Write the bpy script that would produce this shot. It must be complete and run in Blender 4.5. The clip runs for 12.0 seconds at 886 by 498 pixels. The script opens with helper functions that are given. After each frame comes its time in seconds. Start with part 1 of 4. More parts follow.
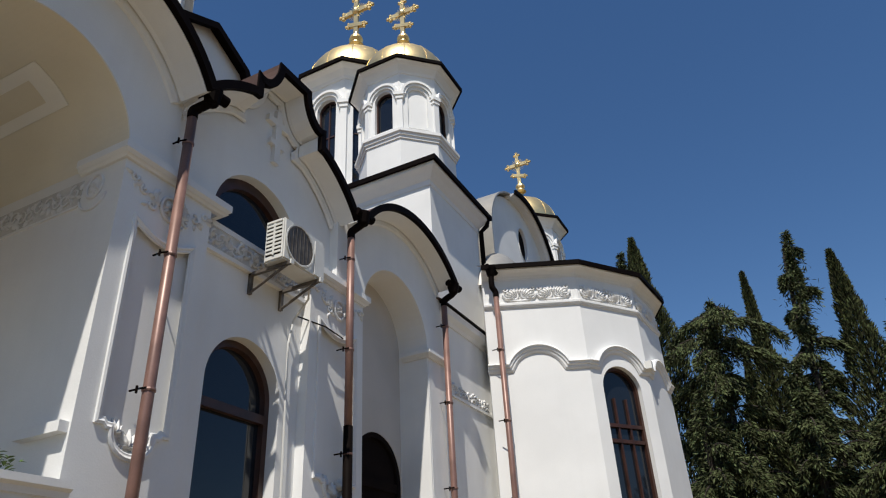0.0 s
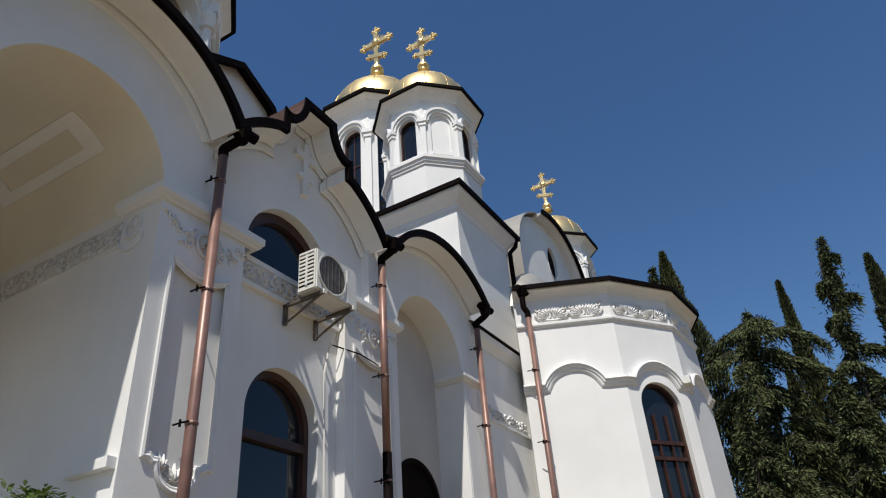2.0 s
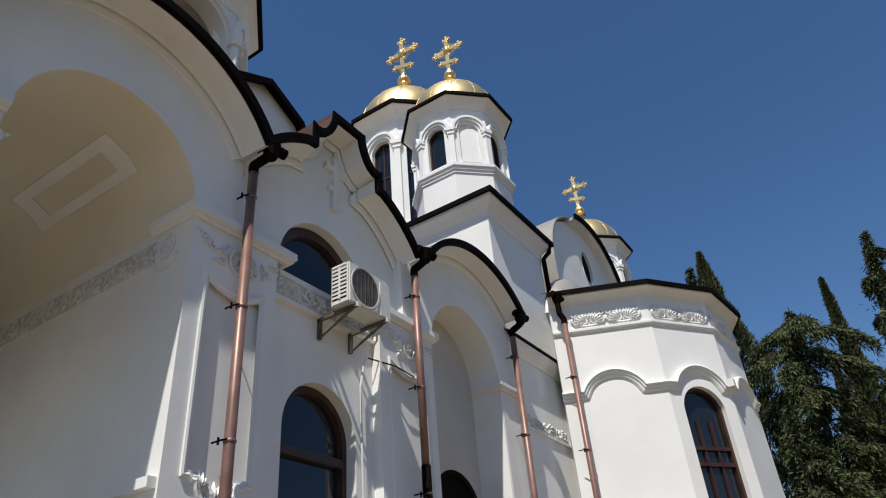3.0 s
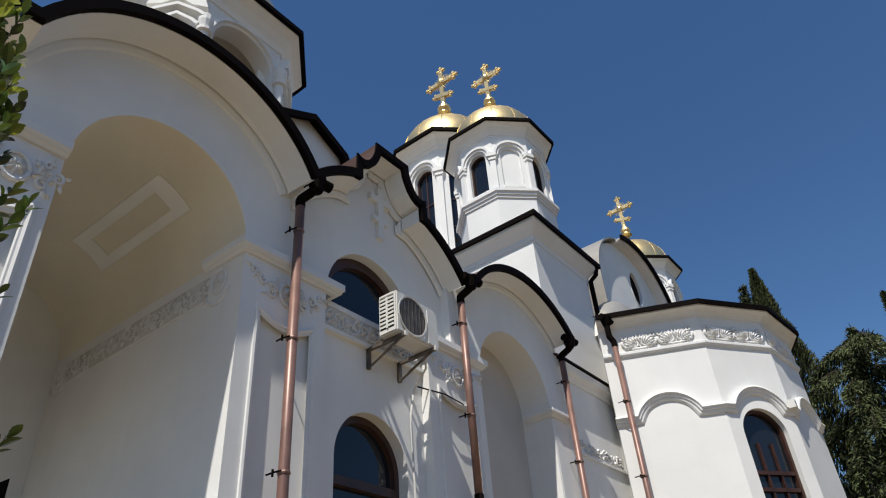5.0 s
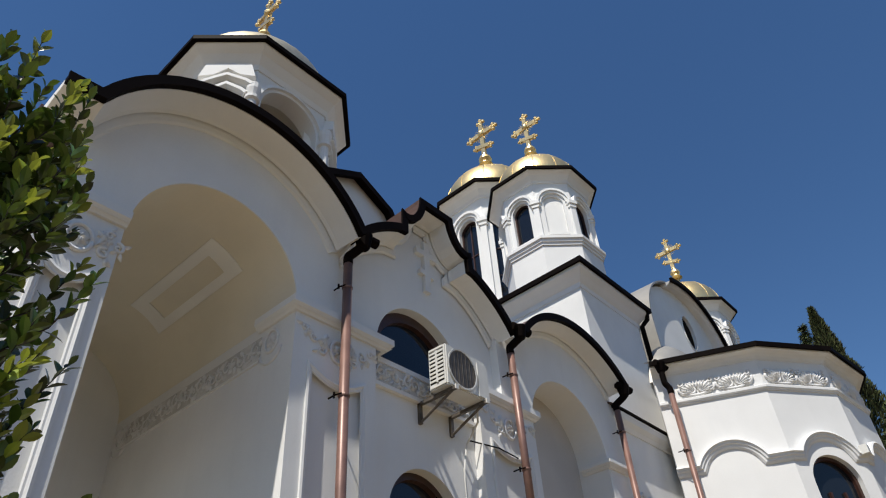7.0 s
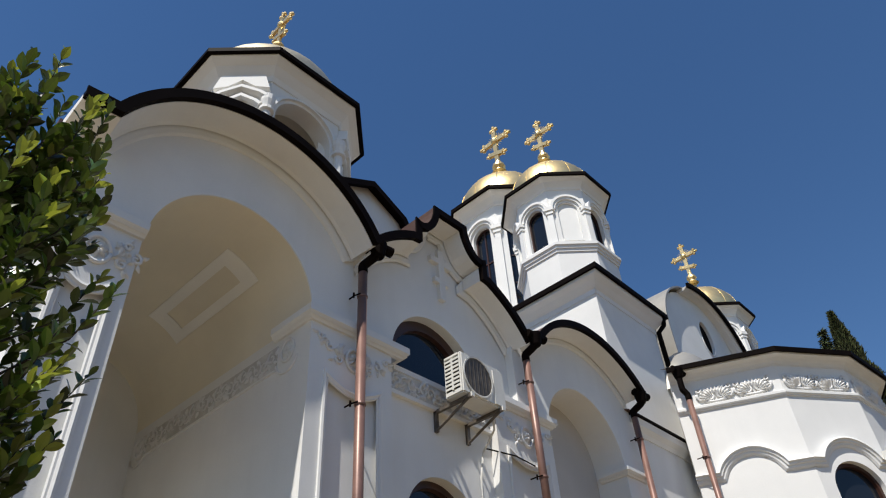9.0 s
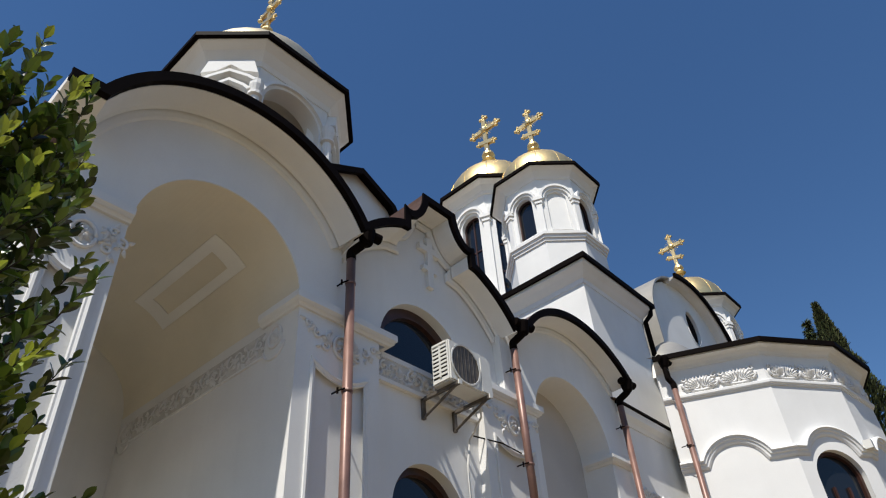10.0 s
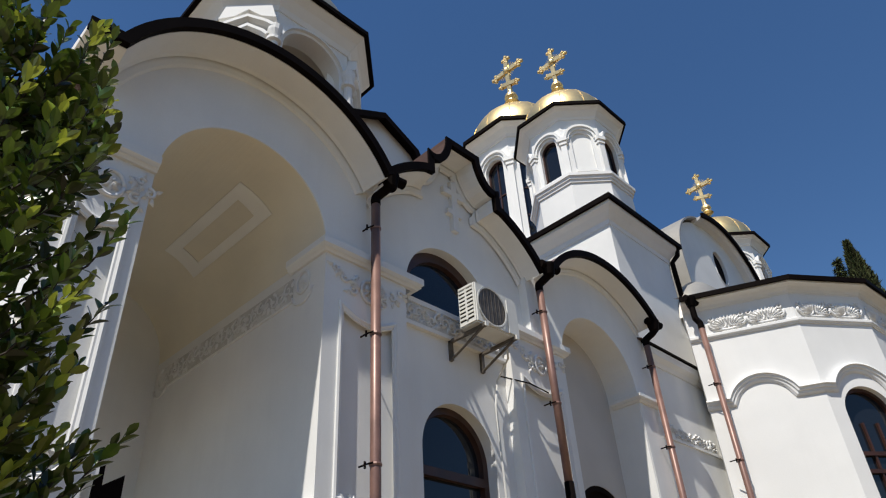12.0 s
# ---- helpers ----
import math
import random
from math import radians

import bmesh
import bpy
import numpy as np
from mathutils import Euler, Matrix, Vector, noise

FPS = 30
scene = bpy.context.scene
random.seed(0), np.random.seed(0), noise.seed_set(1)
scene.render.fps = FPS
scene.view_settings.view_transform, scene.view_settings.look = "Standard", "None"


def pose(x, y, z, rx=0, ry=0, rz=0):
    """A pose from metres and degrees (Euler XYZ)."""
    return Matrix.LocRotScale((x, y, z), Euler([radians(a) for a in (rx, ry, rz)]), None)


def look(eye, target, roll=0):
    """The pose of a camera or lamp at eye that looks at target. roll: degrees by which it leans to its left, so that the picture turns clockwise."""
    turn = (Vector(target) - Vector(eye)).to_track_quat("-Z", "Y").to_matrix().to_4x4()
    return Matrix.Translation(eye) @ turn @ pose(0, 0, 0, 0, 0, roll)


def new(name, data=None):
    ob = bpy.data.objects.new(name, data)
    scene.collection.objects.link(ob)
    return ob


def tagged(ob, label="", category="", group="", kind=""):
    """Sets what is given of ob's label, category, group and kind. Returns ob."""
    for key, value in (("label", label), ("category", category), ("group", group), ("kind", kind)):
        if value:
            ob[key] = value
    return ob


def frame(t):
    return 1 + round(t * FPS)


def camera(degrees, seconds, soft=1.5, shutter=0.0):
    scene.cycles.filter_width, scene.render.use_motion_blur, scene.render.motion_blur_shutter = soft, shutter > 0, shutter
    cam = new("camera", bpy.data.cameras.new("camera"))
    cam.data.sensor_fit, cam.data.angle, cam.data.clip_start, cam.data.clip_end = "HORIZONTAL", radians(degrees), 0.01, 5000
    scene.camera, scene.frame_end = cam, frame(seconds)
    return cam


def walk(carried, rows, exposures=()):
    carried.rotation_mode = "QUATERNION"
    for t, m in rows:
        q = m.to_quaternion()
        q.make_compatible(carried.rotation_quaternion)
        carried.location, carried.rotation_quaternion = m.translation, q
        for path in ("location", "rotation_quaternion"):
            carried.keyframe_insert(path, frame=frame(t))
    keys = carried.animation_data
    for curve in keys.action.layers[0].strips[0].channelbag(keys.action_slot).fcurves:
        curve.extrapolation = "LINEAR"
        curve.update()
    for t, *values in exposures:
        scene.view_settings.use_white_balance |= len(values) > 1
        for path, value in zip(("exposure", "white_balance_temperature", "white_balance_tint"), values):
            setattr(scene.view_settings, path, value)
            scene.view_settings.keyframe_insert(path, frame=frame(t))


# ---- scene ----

# camera and walk
cam = camera(64.73, 12.0, soft=1.15)
ROWS = [
    (0.0, (0.0, 0.0, 1.6), (-3.807, 7.854, 6.48), -3.29),
    (0.5, (0.001, -0.002, 1.6), (-3.9, 7.767, 6.543), -3.49),
    (1.0, (0.003, -0.004, 1.6), (-3.944, 7.704, 6.601), -3.72),
    (1.5, (0.006, -0.01, 1.595), (-3.986, 7.598, 6.711), -4.19),
    (2.0, (0.019, -0.052, 1.565), (-4.049, 7.46, 6.763), -4.76),
    (2.5, (0.0, -0.003, 1.615), (-4.236, 7.367, 6.881), -5.04),
    (3.0, (-0.004, -0.0, 1.618), (-4.427, 7.215, 6.945), -5.06),
    (5.0, (0.008, -0.023, 1.62), (-4.794, 6.663, 7.297), -4.66),
    (5.5, (0.013, -0.035, 1.62), (-4.898, 6.412, 7.478), -4.82),
    (6.0, (0.013, -0.047, 1.624), (-4.942, 6.236, 7.623), -4.61),
    (6.5, (0.023, -0.055, 1.624), (-4.96, 6.071, 7.76), -4.35),
    (7.0, (0.032, -0.062, 1.626), (-4.963, 5.904, 7.908), -4.34),
    (9.0, (0.042, -0.069, 1.619), (-5.053, 5.707, 7.997), -4.04),
    (9.5, (0.034, -0.065, 1.617), (-5.06, 5.775, 7.936), -4.14),
    (10.0, (0.034, -0.058, 1.616), (-5.02, 5.898, 7.86), -4.24),
    (10.5, (0.029, -0.049, 1.616), (-4.949, 6.052, 7.781), -4.21),
    (11.0, (0.027, -0.048, 1.612), (-5.036, 6.089, 7.671), -4.41),
    (11.5, (0.017, -0.049, 1.609), (-5.33, 5.974, 7.536), -3.97),
    (12.0, (0.013, -0.049, 1.602), (-5.634, 5.975, 7.243), -3.70),
]
walk(cam, [(t, look(eye, aim, roll)) for t, eye, aim, roll in ROWS], exposures=[(0.0, 0.0), (3.0, 0.02), (6.0, 0.06), (7.2, 0.06), (9.0, 0.13), (10.5, 0.13), (12.0, 0.09)])

# light
SUN_EL, SUN_AZ = radians(58), radians(16)   # azimuth turned from -y towards +x
sun_dir = Vector((math.cos(SUN_EL) * math.sin(SUN_AZ), -math.cos(SUN_EL) * math.cos(SUN_AZ), math.sin(SUN_EL)))
world = bpy.data.worlds.new("world")
scene.world = world
world.use_nodes = True
wn = world.node_tree.nodes
sky = wn.new("ShaderNodeTexSky")
sky.sky_type, sky.sun_disc = "NISHITA", False
sky.sun_elevation, sky.sun_rotation = SUN_EL, math.pi - SUN_AZ
sky.air_density, sky.dust_density, sky.ozone_density = 1.0, 0.0, 3.3
wn["Background"].inputs[1].default_value = 0.101
rich = wn.new("ShaderNodeHueSaturation")
rich.inputs["Saturation"].default_value = 1.17
rich.inputs["Hue"].default_value = 0.503
world.node_tree.links.new(sky.outputs[0], rich.inputs["Color"])
world.node_tree.links.new(rich.outputs[0], wn["Background"].inputs[0])
lamp = new("sun", bpy.data.lights.new("sun", "SUN"))
lamp.data.energy, lamp.data.angle, lamp.data.color = 5.0, radians(0.5), (1.0, 0.95, 0.87)
lamp.matrix_basis = look(sun_dir * 50, (0, 0, 0))


# materials
def mat(name, col, rough=0.6, metal=0.0, var=0.12, scale=3.0, fine=60.0, bump=0.15, tint=None, spec=0.5, island=False, depth=0.004, streak=0.0):
    """A surface with broad stains, fine grain and relief."""
    m = bpy.data.materials.new(name)
    m.use_nodes = True
    n, l = m.node_tree.nodes, m.node_tree.links
    b = n["Principled BSDF"]
    b.inputs["Roughness"].default_value, b.inputs["Metallic"].default_value = rough, metal
    b.inputs["Specular IOR Level"].default_value = spec
    tc = n.new("ShaderNodeTexCoord")
    big, small = n.new("ShaderNodeTexNoise"), n.new("ShaderNodeTexNoise")
    big.inputs["Scale"].default_value, small.inputs["Scale"].default_value = scale, fine
    big.inputs["Detail"].default_value, small.inputs["Detail"].default_value = 6, 4
    for q in (big, small):
        l.new(tc.outputs["Object"], q.inputs["Vector"])
    ramp = n.new("ShaderNodeMix")
    ramp.data_type = "RGBA"
    dark = tint or tuple(c * (1 - var) for c in col)
    ramp.inputs[6].default_value, ramp.inputs[7].default_value = (*dark, 1), (*col, 1)
    step = n.new("ShaderNodeMapRange")
    step.inputs[1].default_value, step.inputs[2].default_value = 0.36, 0.62
    l.new(big.outputs[0], step.inputs[0])
    l.new(step.outputs[0], ramp.inputs[0])
    grain = n.new("ShaderNodeMix")
    grain.data_type, grain.blend_type = "RGBA", "MULTIPLY"
    g2 = n.new("ShaderNodeMapRange")
    g2.inputs[3].default_value, g2.inputs[4].default_value = 1 - var * 0.8, 1.0
    l.new(small.outputs[0], g2.inputs[0])
    grain.inputs[0].default_value = 1.0
    l.new(ramp.outputs[2], grain.inputs[6])
    l.new(g2.outputs[0], grain.inputs[7])
    out = grain.outputs[2]
    if streak:
        mp, run, r3, wash = n.new("ShaderNodeMapping"), n.new("ShaderNodeTexNoise"), n.new("ShaderNodeMapRange"), n.new("ShaderNodeMix")
        mp.inputs["Scale"].default_value = (5.0, 5.0, 0.35)
        run.inputs["Scale"].default_value, run.inputs["Detail"].default_value = 1.6, 5
        r3.inputs[1].default_value, r3.inputs[2].default_value = 0.5, 0.75
        r3.inputs[3].default_value, r3.inputs[4].default_value = 1.0, 1 - streak
        wash.data_type, wash.blend_type = "RGBA", "MULTIPLY"
        wash.inputs[0].default_value = 1.0
        l.new(tc.outputs["Object"], mp.inputs["Vector"])
        l.new(mp.outputs[0], run.inputs["Vector"])
        l.new(run.outputs[0], r3.inputs[0])
        l.new(out, wash.inputs[6])
        l.new(r3.outputs[0], wash.inputs[7])
        out = wash.outputs[2]
    if island:
        geo, hsv = n.new("ShaderNodeNewGeometry"), n.new("ShaderNodeHueSaturation")
        rv, rh = n.new("ShaderNodeMapRange"), n.new("ShaderNodeMapRange")
        rv.inputs[3].default_value, rv.inputs[4].default_value = 0.05, 1.75
        rh.inputs[3].default_value, rh.inputs[4].default_value = 0.47, 0.53
        oi, add, fr = n.new("ShaderNodeObjectInfo"), n.new("ShaderNodeMath"), n.new("ShaderNodeMath")
        fr.operation = "FRACT"
        l.new(geo.outputs["Random Per Island"], add.inputs[0])
        l.new(oi.outputs["Random"], add.inputs[1])
        l.new(add.outputs[0], fr.inputs[0])
        l.new(fr.outputs[0], rv.inputs[0])
        l.new(fr.outputs[0], rh.inputs[0])
        l.new(rv.outputs[0], hsv.inputs["Value"])
        l.new(rh.outputs[0], hsv.inputs["Hue"])
        l.new(out, hsv.inputs["Color"])
        out = hsv.outputs[0]
    l.new(out, b.inputs["Base Color"])
    bp = n.new("ShaderNodeBump")
    bp.inputs["Strength"].default_value, bp.inputs["Distance"].default_value = bump, depth
    l.new(small.outputs[0], bp.inputs["Height"])
    l.new(bp.outputs[0], b.inputs["Normal"])
    return m


PALEROOF = mat("pale_grey_roof_sheet", (0.42, 0.40, 0.36), 0.45, 0.4, var=0.15, scale=2, fine=20, bump=0.1)
STUCCO = mat("white_stucco", (0.80, 0.795, 0.77), 0.85, var=0.07, scale=1.1, fine=70, bump=0.3, streak=0.022)
# brownish-grey, darkened so that the colour carries the niche's shade
NICHESHADE = mat("shaded_niche_plaster", (0.58, 0.54, 0.49), 0.85, var=0.08, scale=1.2, fine=80, bump=0.2)
RELIEF = mat("white_relief_plaster", (0.79, 0.78, 0.755), 0.8, var=0.1, scale=6, fine=120, bump=0.2)
# mottled darker plaster: shade between carved motifs, put into the colour
GAPSHADE = mat("relief_gap_shade_plaster", (0.71, 0.69, 0.65), 0.9, var=0.22, scale=5, fine=60, bump=0.3)
# paler than the vault: reflected sunlight put into the colour
VAULTGLOW = mat("vault_reflected_light", (0.88, 0.86, 0.80), 0.85, var=0.05, scale=2, fine=80, bump=0.2)
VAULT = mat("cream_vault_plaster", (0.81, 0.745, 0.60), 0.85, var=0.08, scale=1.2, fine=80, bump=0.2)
METAL = mat("dark_brown_sheet_metal", (0.007, 0.0045, 0.0038), 0.6, 0.0, var=0.3, scale=4, fine=40, bump=0.1, spec=0.03)
ROOF = mat("brown_roof_sheet", (0.13, 0.075, 0.06), 0.45, 0.3, var=0.25, scale=3, fine=30, bump=0.1)
COPPER = mat("copper_brown_pipe", (0.27, 0.150, 0.118), 0.42, 0.2, var=0.25, scale=5, fine=50, bump=0.1)
GOLD = mat("gilded_metal", (0.90, 0.69, 0.34), 0.38, 0.85, var=0.18, scale=2.5, fine=18, bump=0.25, depth=0.01)
WOOD = mat("brown_stained_wood", (0.062, 0.025, 0.016), 0.42, var=0.35, scale=6, fine=45, bump=0.2)
PLASTIC = mat("aged_white_plastic", (0.70, 0.69, 0.64), 0.45, var=0.08, scale=5, fine=60, bump=0.05)
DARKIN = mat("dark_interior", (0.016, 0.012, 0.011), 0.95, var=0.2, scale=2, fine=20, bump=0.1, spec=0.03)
STEEL = mat("rusty_steel", (0.20, 0.17, 0.14), 0.55, 0.4, var=0.4, scale=12, fine=60, bump=0.2)
BARK = mat("bark", (0.055, 0.040, 0.030), 0.9, var=0.4, scale=8, fine=40, bump=0.6, depth=0.02)
GROUND = mat("ground_paving", (0.235, 0.175, 0.100), 0.9, var=0.2, scale=0.6, fine=14, bump=0.3)
CYPRESS = mat("cypress_foliage", (0.085, 0.092, 0.032), 0.8, var=0.4, scale=1.5, fine=9, bump=0.0, island=True, spec=0.2)
CEDAR = mat("cedar_foliage", (0.105, 0.120, 0.047), 0.8, var=0.4, scale=1.5, fine=9, bump=0.0, island=True, spec=0.2)


def glass_pane():
    m = bpy.data.materials.new("window_glass")
    m.use_nodes = True
    b = m.node_tree.nodes["Principled BSDF"]
    b.inputs["Base Color"].default_value = (0.010, 0.012, 0.016, 1)
    b.inputs["Roughness"].default_value, b.inputs["IOR"].default_value = 0.04, 1.5
    return m


GLASS = glass_pane()


# mesh helpers
def thing(name, label, category, at=(0, 0, 0), group="", kind=""):
    ob = new(name)
    ob.location = at
    ob.empty_display_size = 0.2
    return tagged(ob, label, category, group, kind)


def link(name, bm, material, parent=None, label="", smooth=False):
    me = bpy.data.meshes.new(name)
    bmesh.ops.recalc_face_normals(bm, faces=bm.faces)
    bm.to_mesh(me)
    bm.free()
    me.materials.append(material)
    if smooth:
        me.shade_smooth()
    ob = new(name, me)
    if parent:
        base, up = Vector((0, 0, 0)), parent
        while up:
            base, up = base + up.location, up.parent
        me.transform(Matrix.Translation(-base))
        ob.parent = parent
    if label:
        ob["label"] = label
    return ob


part = link


def extrude(bm, pts, vec):
    """A closed prism of a flat outline."""
    vec = Vector(vec)
    a = [bm.verts.new(p) for p in pts]
    b = [bm.verts.new(Vector(p) + vec) for p in pts]
    bm.faces.new(a)
    bm.faces.new(b[::-1])
    for i in range(len(a)):
        j = (i + 1) % len(a)
        bm.faces.new((a[i], b[i], b[j], a[j]))
    return bm


def box(bm, x0, x1, y0, y1, z0, z1):
    return extrude(bm, [(x0, y0, z0), (x1, y0, z0), (x1, y1, z0), (x0, y1, z0)], (0, 0, z1 - z0))


def sweep(bm, path, prof, up, closed=False, cap=True):
    """Runs a profile of (outwards, along up) along a path with mitred corners."""
    path, up = [Vector(p) for p in path], Vector(up).normalized()
    n, rings = len(path), []
    for i, p in enumerate(path):
        a = path[i - 1] if i or closed else None
        c = path[(i + 1) % n] if i < n - 1 or closed else None
        d0 = (p - a).normalized() if a is not None else None
        d1 = (c - p).normalized() if c is not None else None
        n0 = d0.cross(up).normalized() if d0 is not None else None
        n1 = d1.cross(up).normalized() if d1 is not None else None
        if n0 is None:
            m = n1
        elif n1 is None:
            m = n0
        else:
            m = (n0 + n1).normalized()
            m = m / max(0.35, m.dot(n1))
        rings.append([bm.verts.new(p + m * u + up * v) for u, v in prof])
    k = len(prof)
    for i in range(n if closed else n - 1):
        r, q = rings[i], rings[(i + 1) % n]
        for j in range(k):
            bm.faces.new((r[j], r[(j + 1) % k], q[(j + 1) % k], q[j]))
    if cap and not closed:
        bm.faces.new(rings[0])
        bm.faces.new(rings[-1][::-1])
    return bm


def tube(bm, path, r, seg=6, taper=1.0, closed=False):
    path = [Vector(p) for p in path]
    n, rings, side = len(path), [], None
    for i, p in enumerate(path):
        d = (path[min(i + 1, n - 1)] - path[max(i - 1, 0)]).normalized()
        if side is None:
            side = d.orthogonal().normalized()
        side = (side - d * side.dot(d)).normalized()
        other = d.cross(side)
        rr = r * (1 + (taper - 1) * i / max(1, n - 1))
        rings.append([bm.verts.new(p + (side * math.cos(a) + other * math.sin(a)) * rr) for a in [2 * math.pi * j / seg for j in range(seg)]])
    for i in range(n - 1):
        for j in range(seg):
            bm.faces.new((rings[i][j], rings[i][(j + 1) % seg], rings[i + 1][(j + 1) % seg], rings[i + 1][j]))
    bm.faces.new(rings[0][::-1])
    bm.faces.new(rings[-1])
    return bm


def lathe(bm, prof, centre=(0, 0, 0), seg=24, phase=0.0):
    """Turns a profile of (radius, height) about the upright axis."""
    c, rings = Vector(centre), []
    for r, z in prof:
        if r < 1e-4:
            rings.append([bm.verts.new(c + Vector((0, 0, z)))])
        else:
            rings.append([bm.verts.new(c + Vector((r * math.cos(phase + 2 * math.pi * j / seg), r * math.sin(phase + 2 * math.pi * j / seg), z))) for j in range(seg)])
    for a, b in zip(rings, rings[1:]):
        for j in range(seg):
            k = (j + 1) % seg
            f = [a[j % len(a)], a[k % len(a)], b[k % len(b)], b[j % len(b)]]
            f = list(dict.fromkeys(f))
            if len(f) > 2:
                bm.faces.new(f)
    for ring, rev in ((rings[0], True), (rings[-1], False)):
        if len(ring) > 2:
            bm.faces.new(ring[::-1] if rev else ring)
    return bm


def arc(cy, cz, r, a0, a1, n=16):
    return [(cy + r * math.cos(radians(a0 + (a1 - a0) * i / n)), cz + r * math.sin(radians(a0 + (a1 - a0) * i / n))) for i in range(n + 1)]


def at_x(x, pts):
    return [(x, y, z) for y, z in pts]


# ---- the church ----
XA, XW = -4.58, -4.70      # faces of the pilasters and arches, and of the window bay
CAP = (5.43, 5.57)         # cornice

church = thing("church_building", "white stuccoed church with arched gables, dark metal eaves and relief friezes", "church")

# gable lines (y, z) of the eaves' upper edge
def rise(cy, cz, r, z0, z1, n=28):
    a0 = 180 - math.degrees(math.asin((z0 - cz) / r))
    a1 = math.degrees(math.asin((z1 - cz) / r))
    return arc(cy, cz, r, a0, a1, n)


PORCH = [(0.62, 6.26)] + rise(2.34, 5.62, 1.60, 6.28, 6.42)
KC = 5.073                 # middle of the window bay's gable
shoulder = [p for p in rise(KC, 5.488, 1.724, 6.439, 6.439, 44) if p[0] < KC - 0.64]
half = shoulder + [(KC - 0.63, 7.079), (KC - 0.625, 7.333)] + [(KC - w, z) for w, z in ((0.566, 7.308), (0.502, 7.313), (0.443, 7.347), (0.394, 7.401), (0.35, 7.48), (0.315, 7.569), (0.296, 7.667), (0.293, 7.737))]
KOKO = half + [(2 * KC - y, z) for y, z in reversed(half)]
NICHE = rise(7.91, 5.444, 1.729, 6.50, 6.58)


def gable(line, x, back, over=0.43):
    """Roof sheet, dark drip edge and white cove with a fine groove along one gable line."""
    path = at_x(x, line)[::-1]
    inner, k = path[1:-1], over / 0.43
    part("roof", sweep(bmesh.new(), inner, [(0, over - 0.03), (0, -back), (-0.03, -back), (-0.03, over - 0.03)], (1, 0, 0)), ROOF, church, "brown sheet metal roof")
    part("eave", sweep(bmesh.new(), path, [(0.012, over - 0.025), (0.012, over), (-0.085, over), (-0.085, over - 0.07), (-0.03, over - 0.07), (-0.032, over - 0.025)], (1, 0, 0)), METAL, church, "dark metal drip edge")
    cove = [(-0.034, 0.355 * k), (-0.088, 0.355 * k), (-0.092, 0.325 * k), (-0.102, 0.22 * k), (-0.118, 0.10 * k), (-0.136, 0.062 * k), (-0.108, 0.052 * k), (-0.112, 0.040 * k), (-0.146, 0.036), (-0.168, 0.030), (-0.196, 0.026), (-0.208, 0.012), (-0.216, -0.004), (-0.034, -0.004)]
    part("cornice", sweep(bmesh.new(), path, cove, (1, 0, 0)), STUCCO, church, "white moulded cove under the eave")


gable(PORCH, XA, 3.0)
gable(KOKO, XW + 0.02, 3.0, 0.36)
bm = bmesh.new()
for y0, y1, z0, z1 in ((5.14, 5.24, 6.64, 7.42), (5.00, 5.37, 7.18, 7.27), (5.06, 5.31, 6.88, 6.95)):
    box(bm, XW - 0.01, XW + 0.055 + 0.006 * (y1 - y0), y0, y1, z0, z1)
part("relief_cross", bm, STUCCO, church, "shallow white relief cross")
gable(NICHE, XA, 3.0, 0.36)


def below(line, d):
    return [(y, z - d) for y, z in line]


# porch gable wall with the arch cut out
bm = bmesh.new()
top = below(PORCH, 0.015)
arch = arc(2.355, 5.50, 0.855, 180, 0, 32)
out = [(0.86, 5.43), (0.86, 6.2)] + [p for p in top if 0.9 < p[0] < 3.70] + [(3.70, 6.40), (3.70, 5.43), (3.21, 5.43)] + arch[::-1] + [(1.50, 5.43)]
extrude(bm, at_x(XA, out), (-0.22, 0, 0))
part("wall", bm, STUCCO, church)

# window bay, in two halves about the middle of the windows
WY, UZ, UR, LZ, LR = 5.05, 5.60, 0.69, 3.83, 0.535
for sgn in (-1, 1):
    bm = bmesh.new()
    side = [p for p in below(KOKO, 0.05) if (p[0] - WY) * sgn > 0.005]
    if sgn > 0:
        side = side[::-1]
    edge = WY + sgn * 1.40
    pts = [(edge, 0.0)] + [(edge, 6.32)] + side + [(WY, 7.66)]
    pts += [(WY, UZ + UR)] + [(WY + sgn * UR * math.sin(radians(a)), UZ + UR * math.cos(radians(a))) for a in range(6, 91, 6)]
    pts += [(WY + sgn * UR, 5.43), (WY, 5.43), (WY, LZ + LR)]
    pts += [(WY + sgn * LR * math.sin(radians(a)), LZ + LR * math.cos(radians(a))) for a in range(6, 91, 6)]
    pts += [(WY + sgn * LR, 2.2), (WY, 2.2), (WY, 0.0)]
    extrude(bm, at_x(XW, pts), (-0.4, 0, 0))
    part("wall", bm, STUCCO, church)

# niche gable wall
NY, NR, NZ = 7.84, 0.875, 5.40
bm = bmesh.new()
top = below(NICHE, 0.015)
out = [(6.37, 5.43), (6.37, 6.42)] + [p for p in top if 6.45 < p[0] < 9.18] + [(9.20, 6.40), (9.22, 6.3), (9.22, 5.30), (NY + NR, 5.30)] + arc(NY, NZ, NR, 0, 180, 28) + [(NY - NR, 5.43)]
extrude(bm, at_x(XA, out), (-0.22, 0, 0))
part("wall", bm, STUCCO, church)


def arch_ring(y, z, r, low, n=18):
    return [(y - r, low)] + arc(y, z, r, 180, 0, n) + [(y + r, low)]


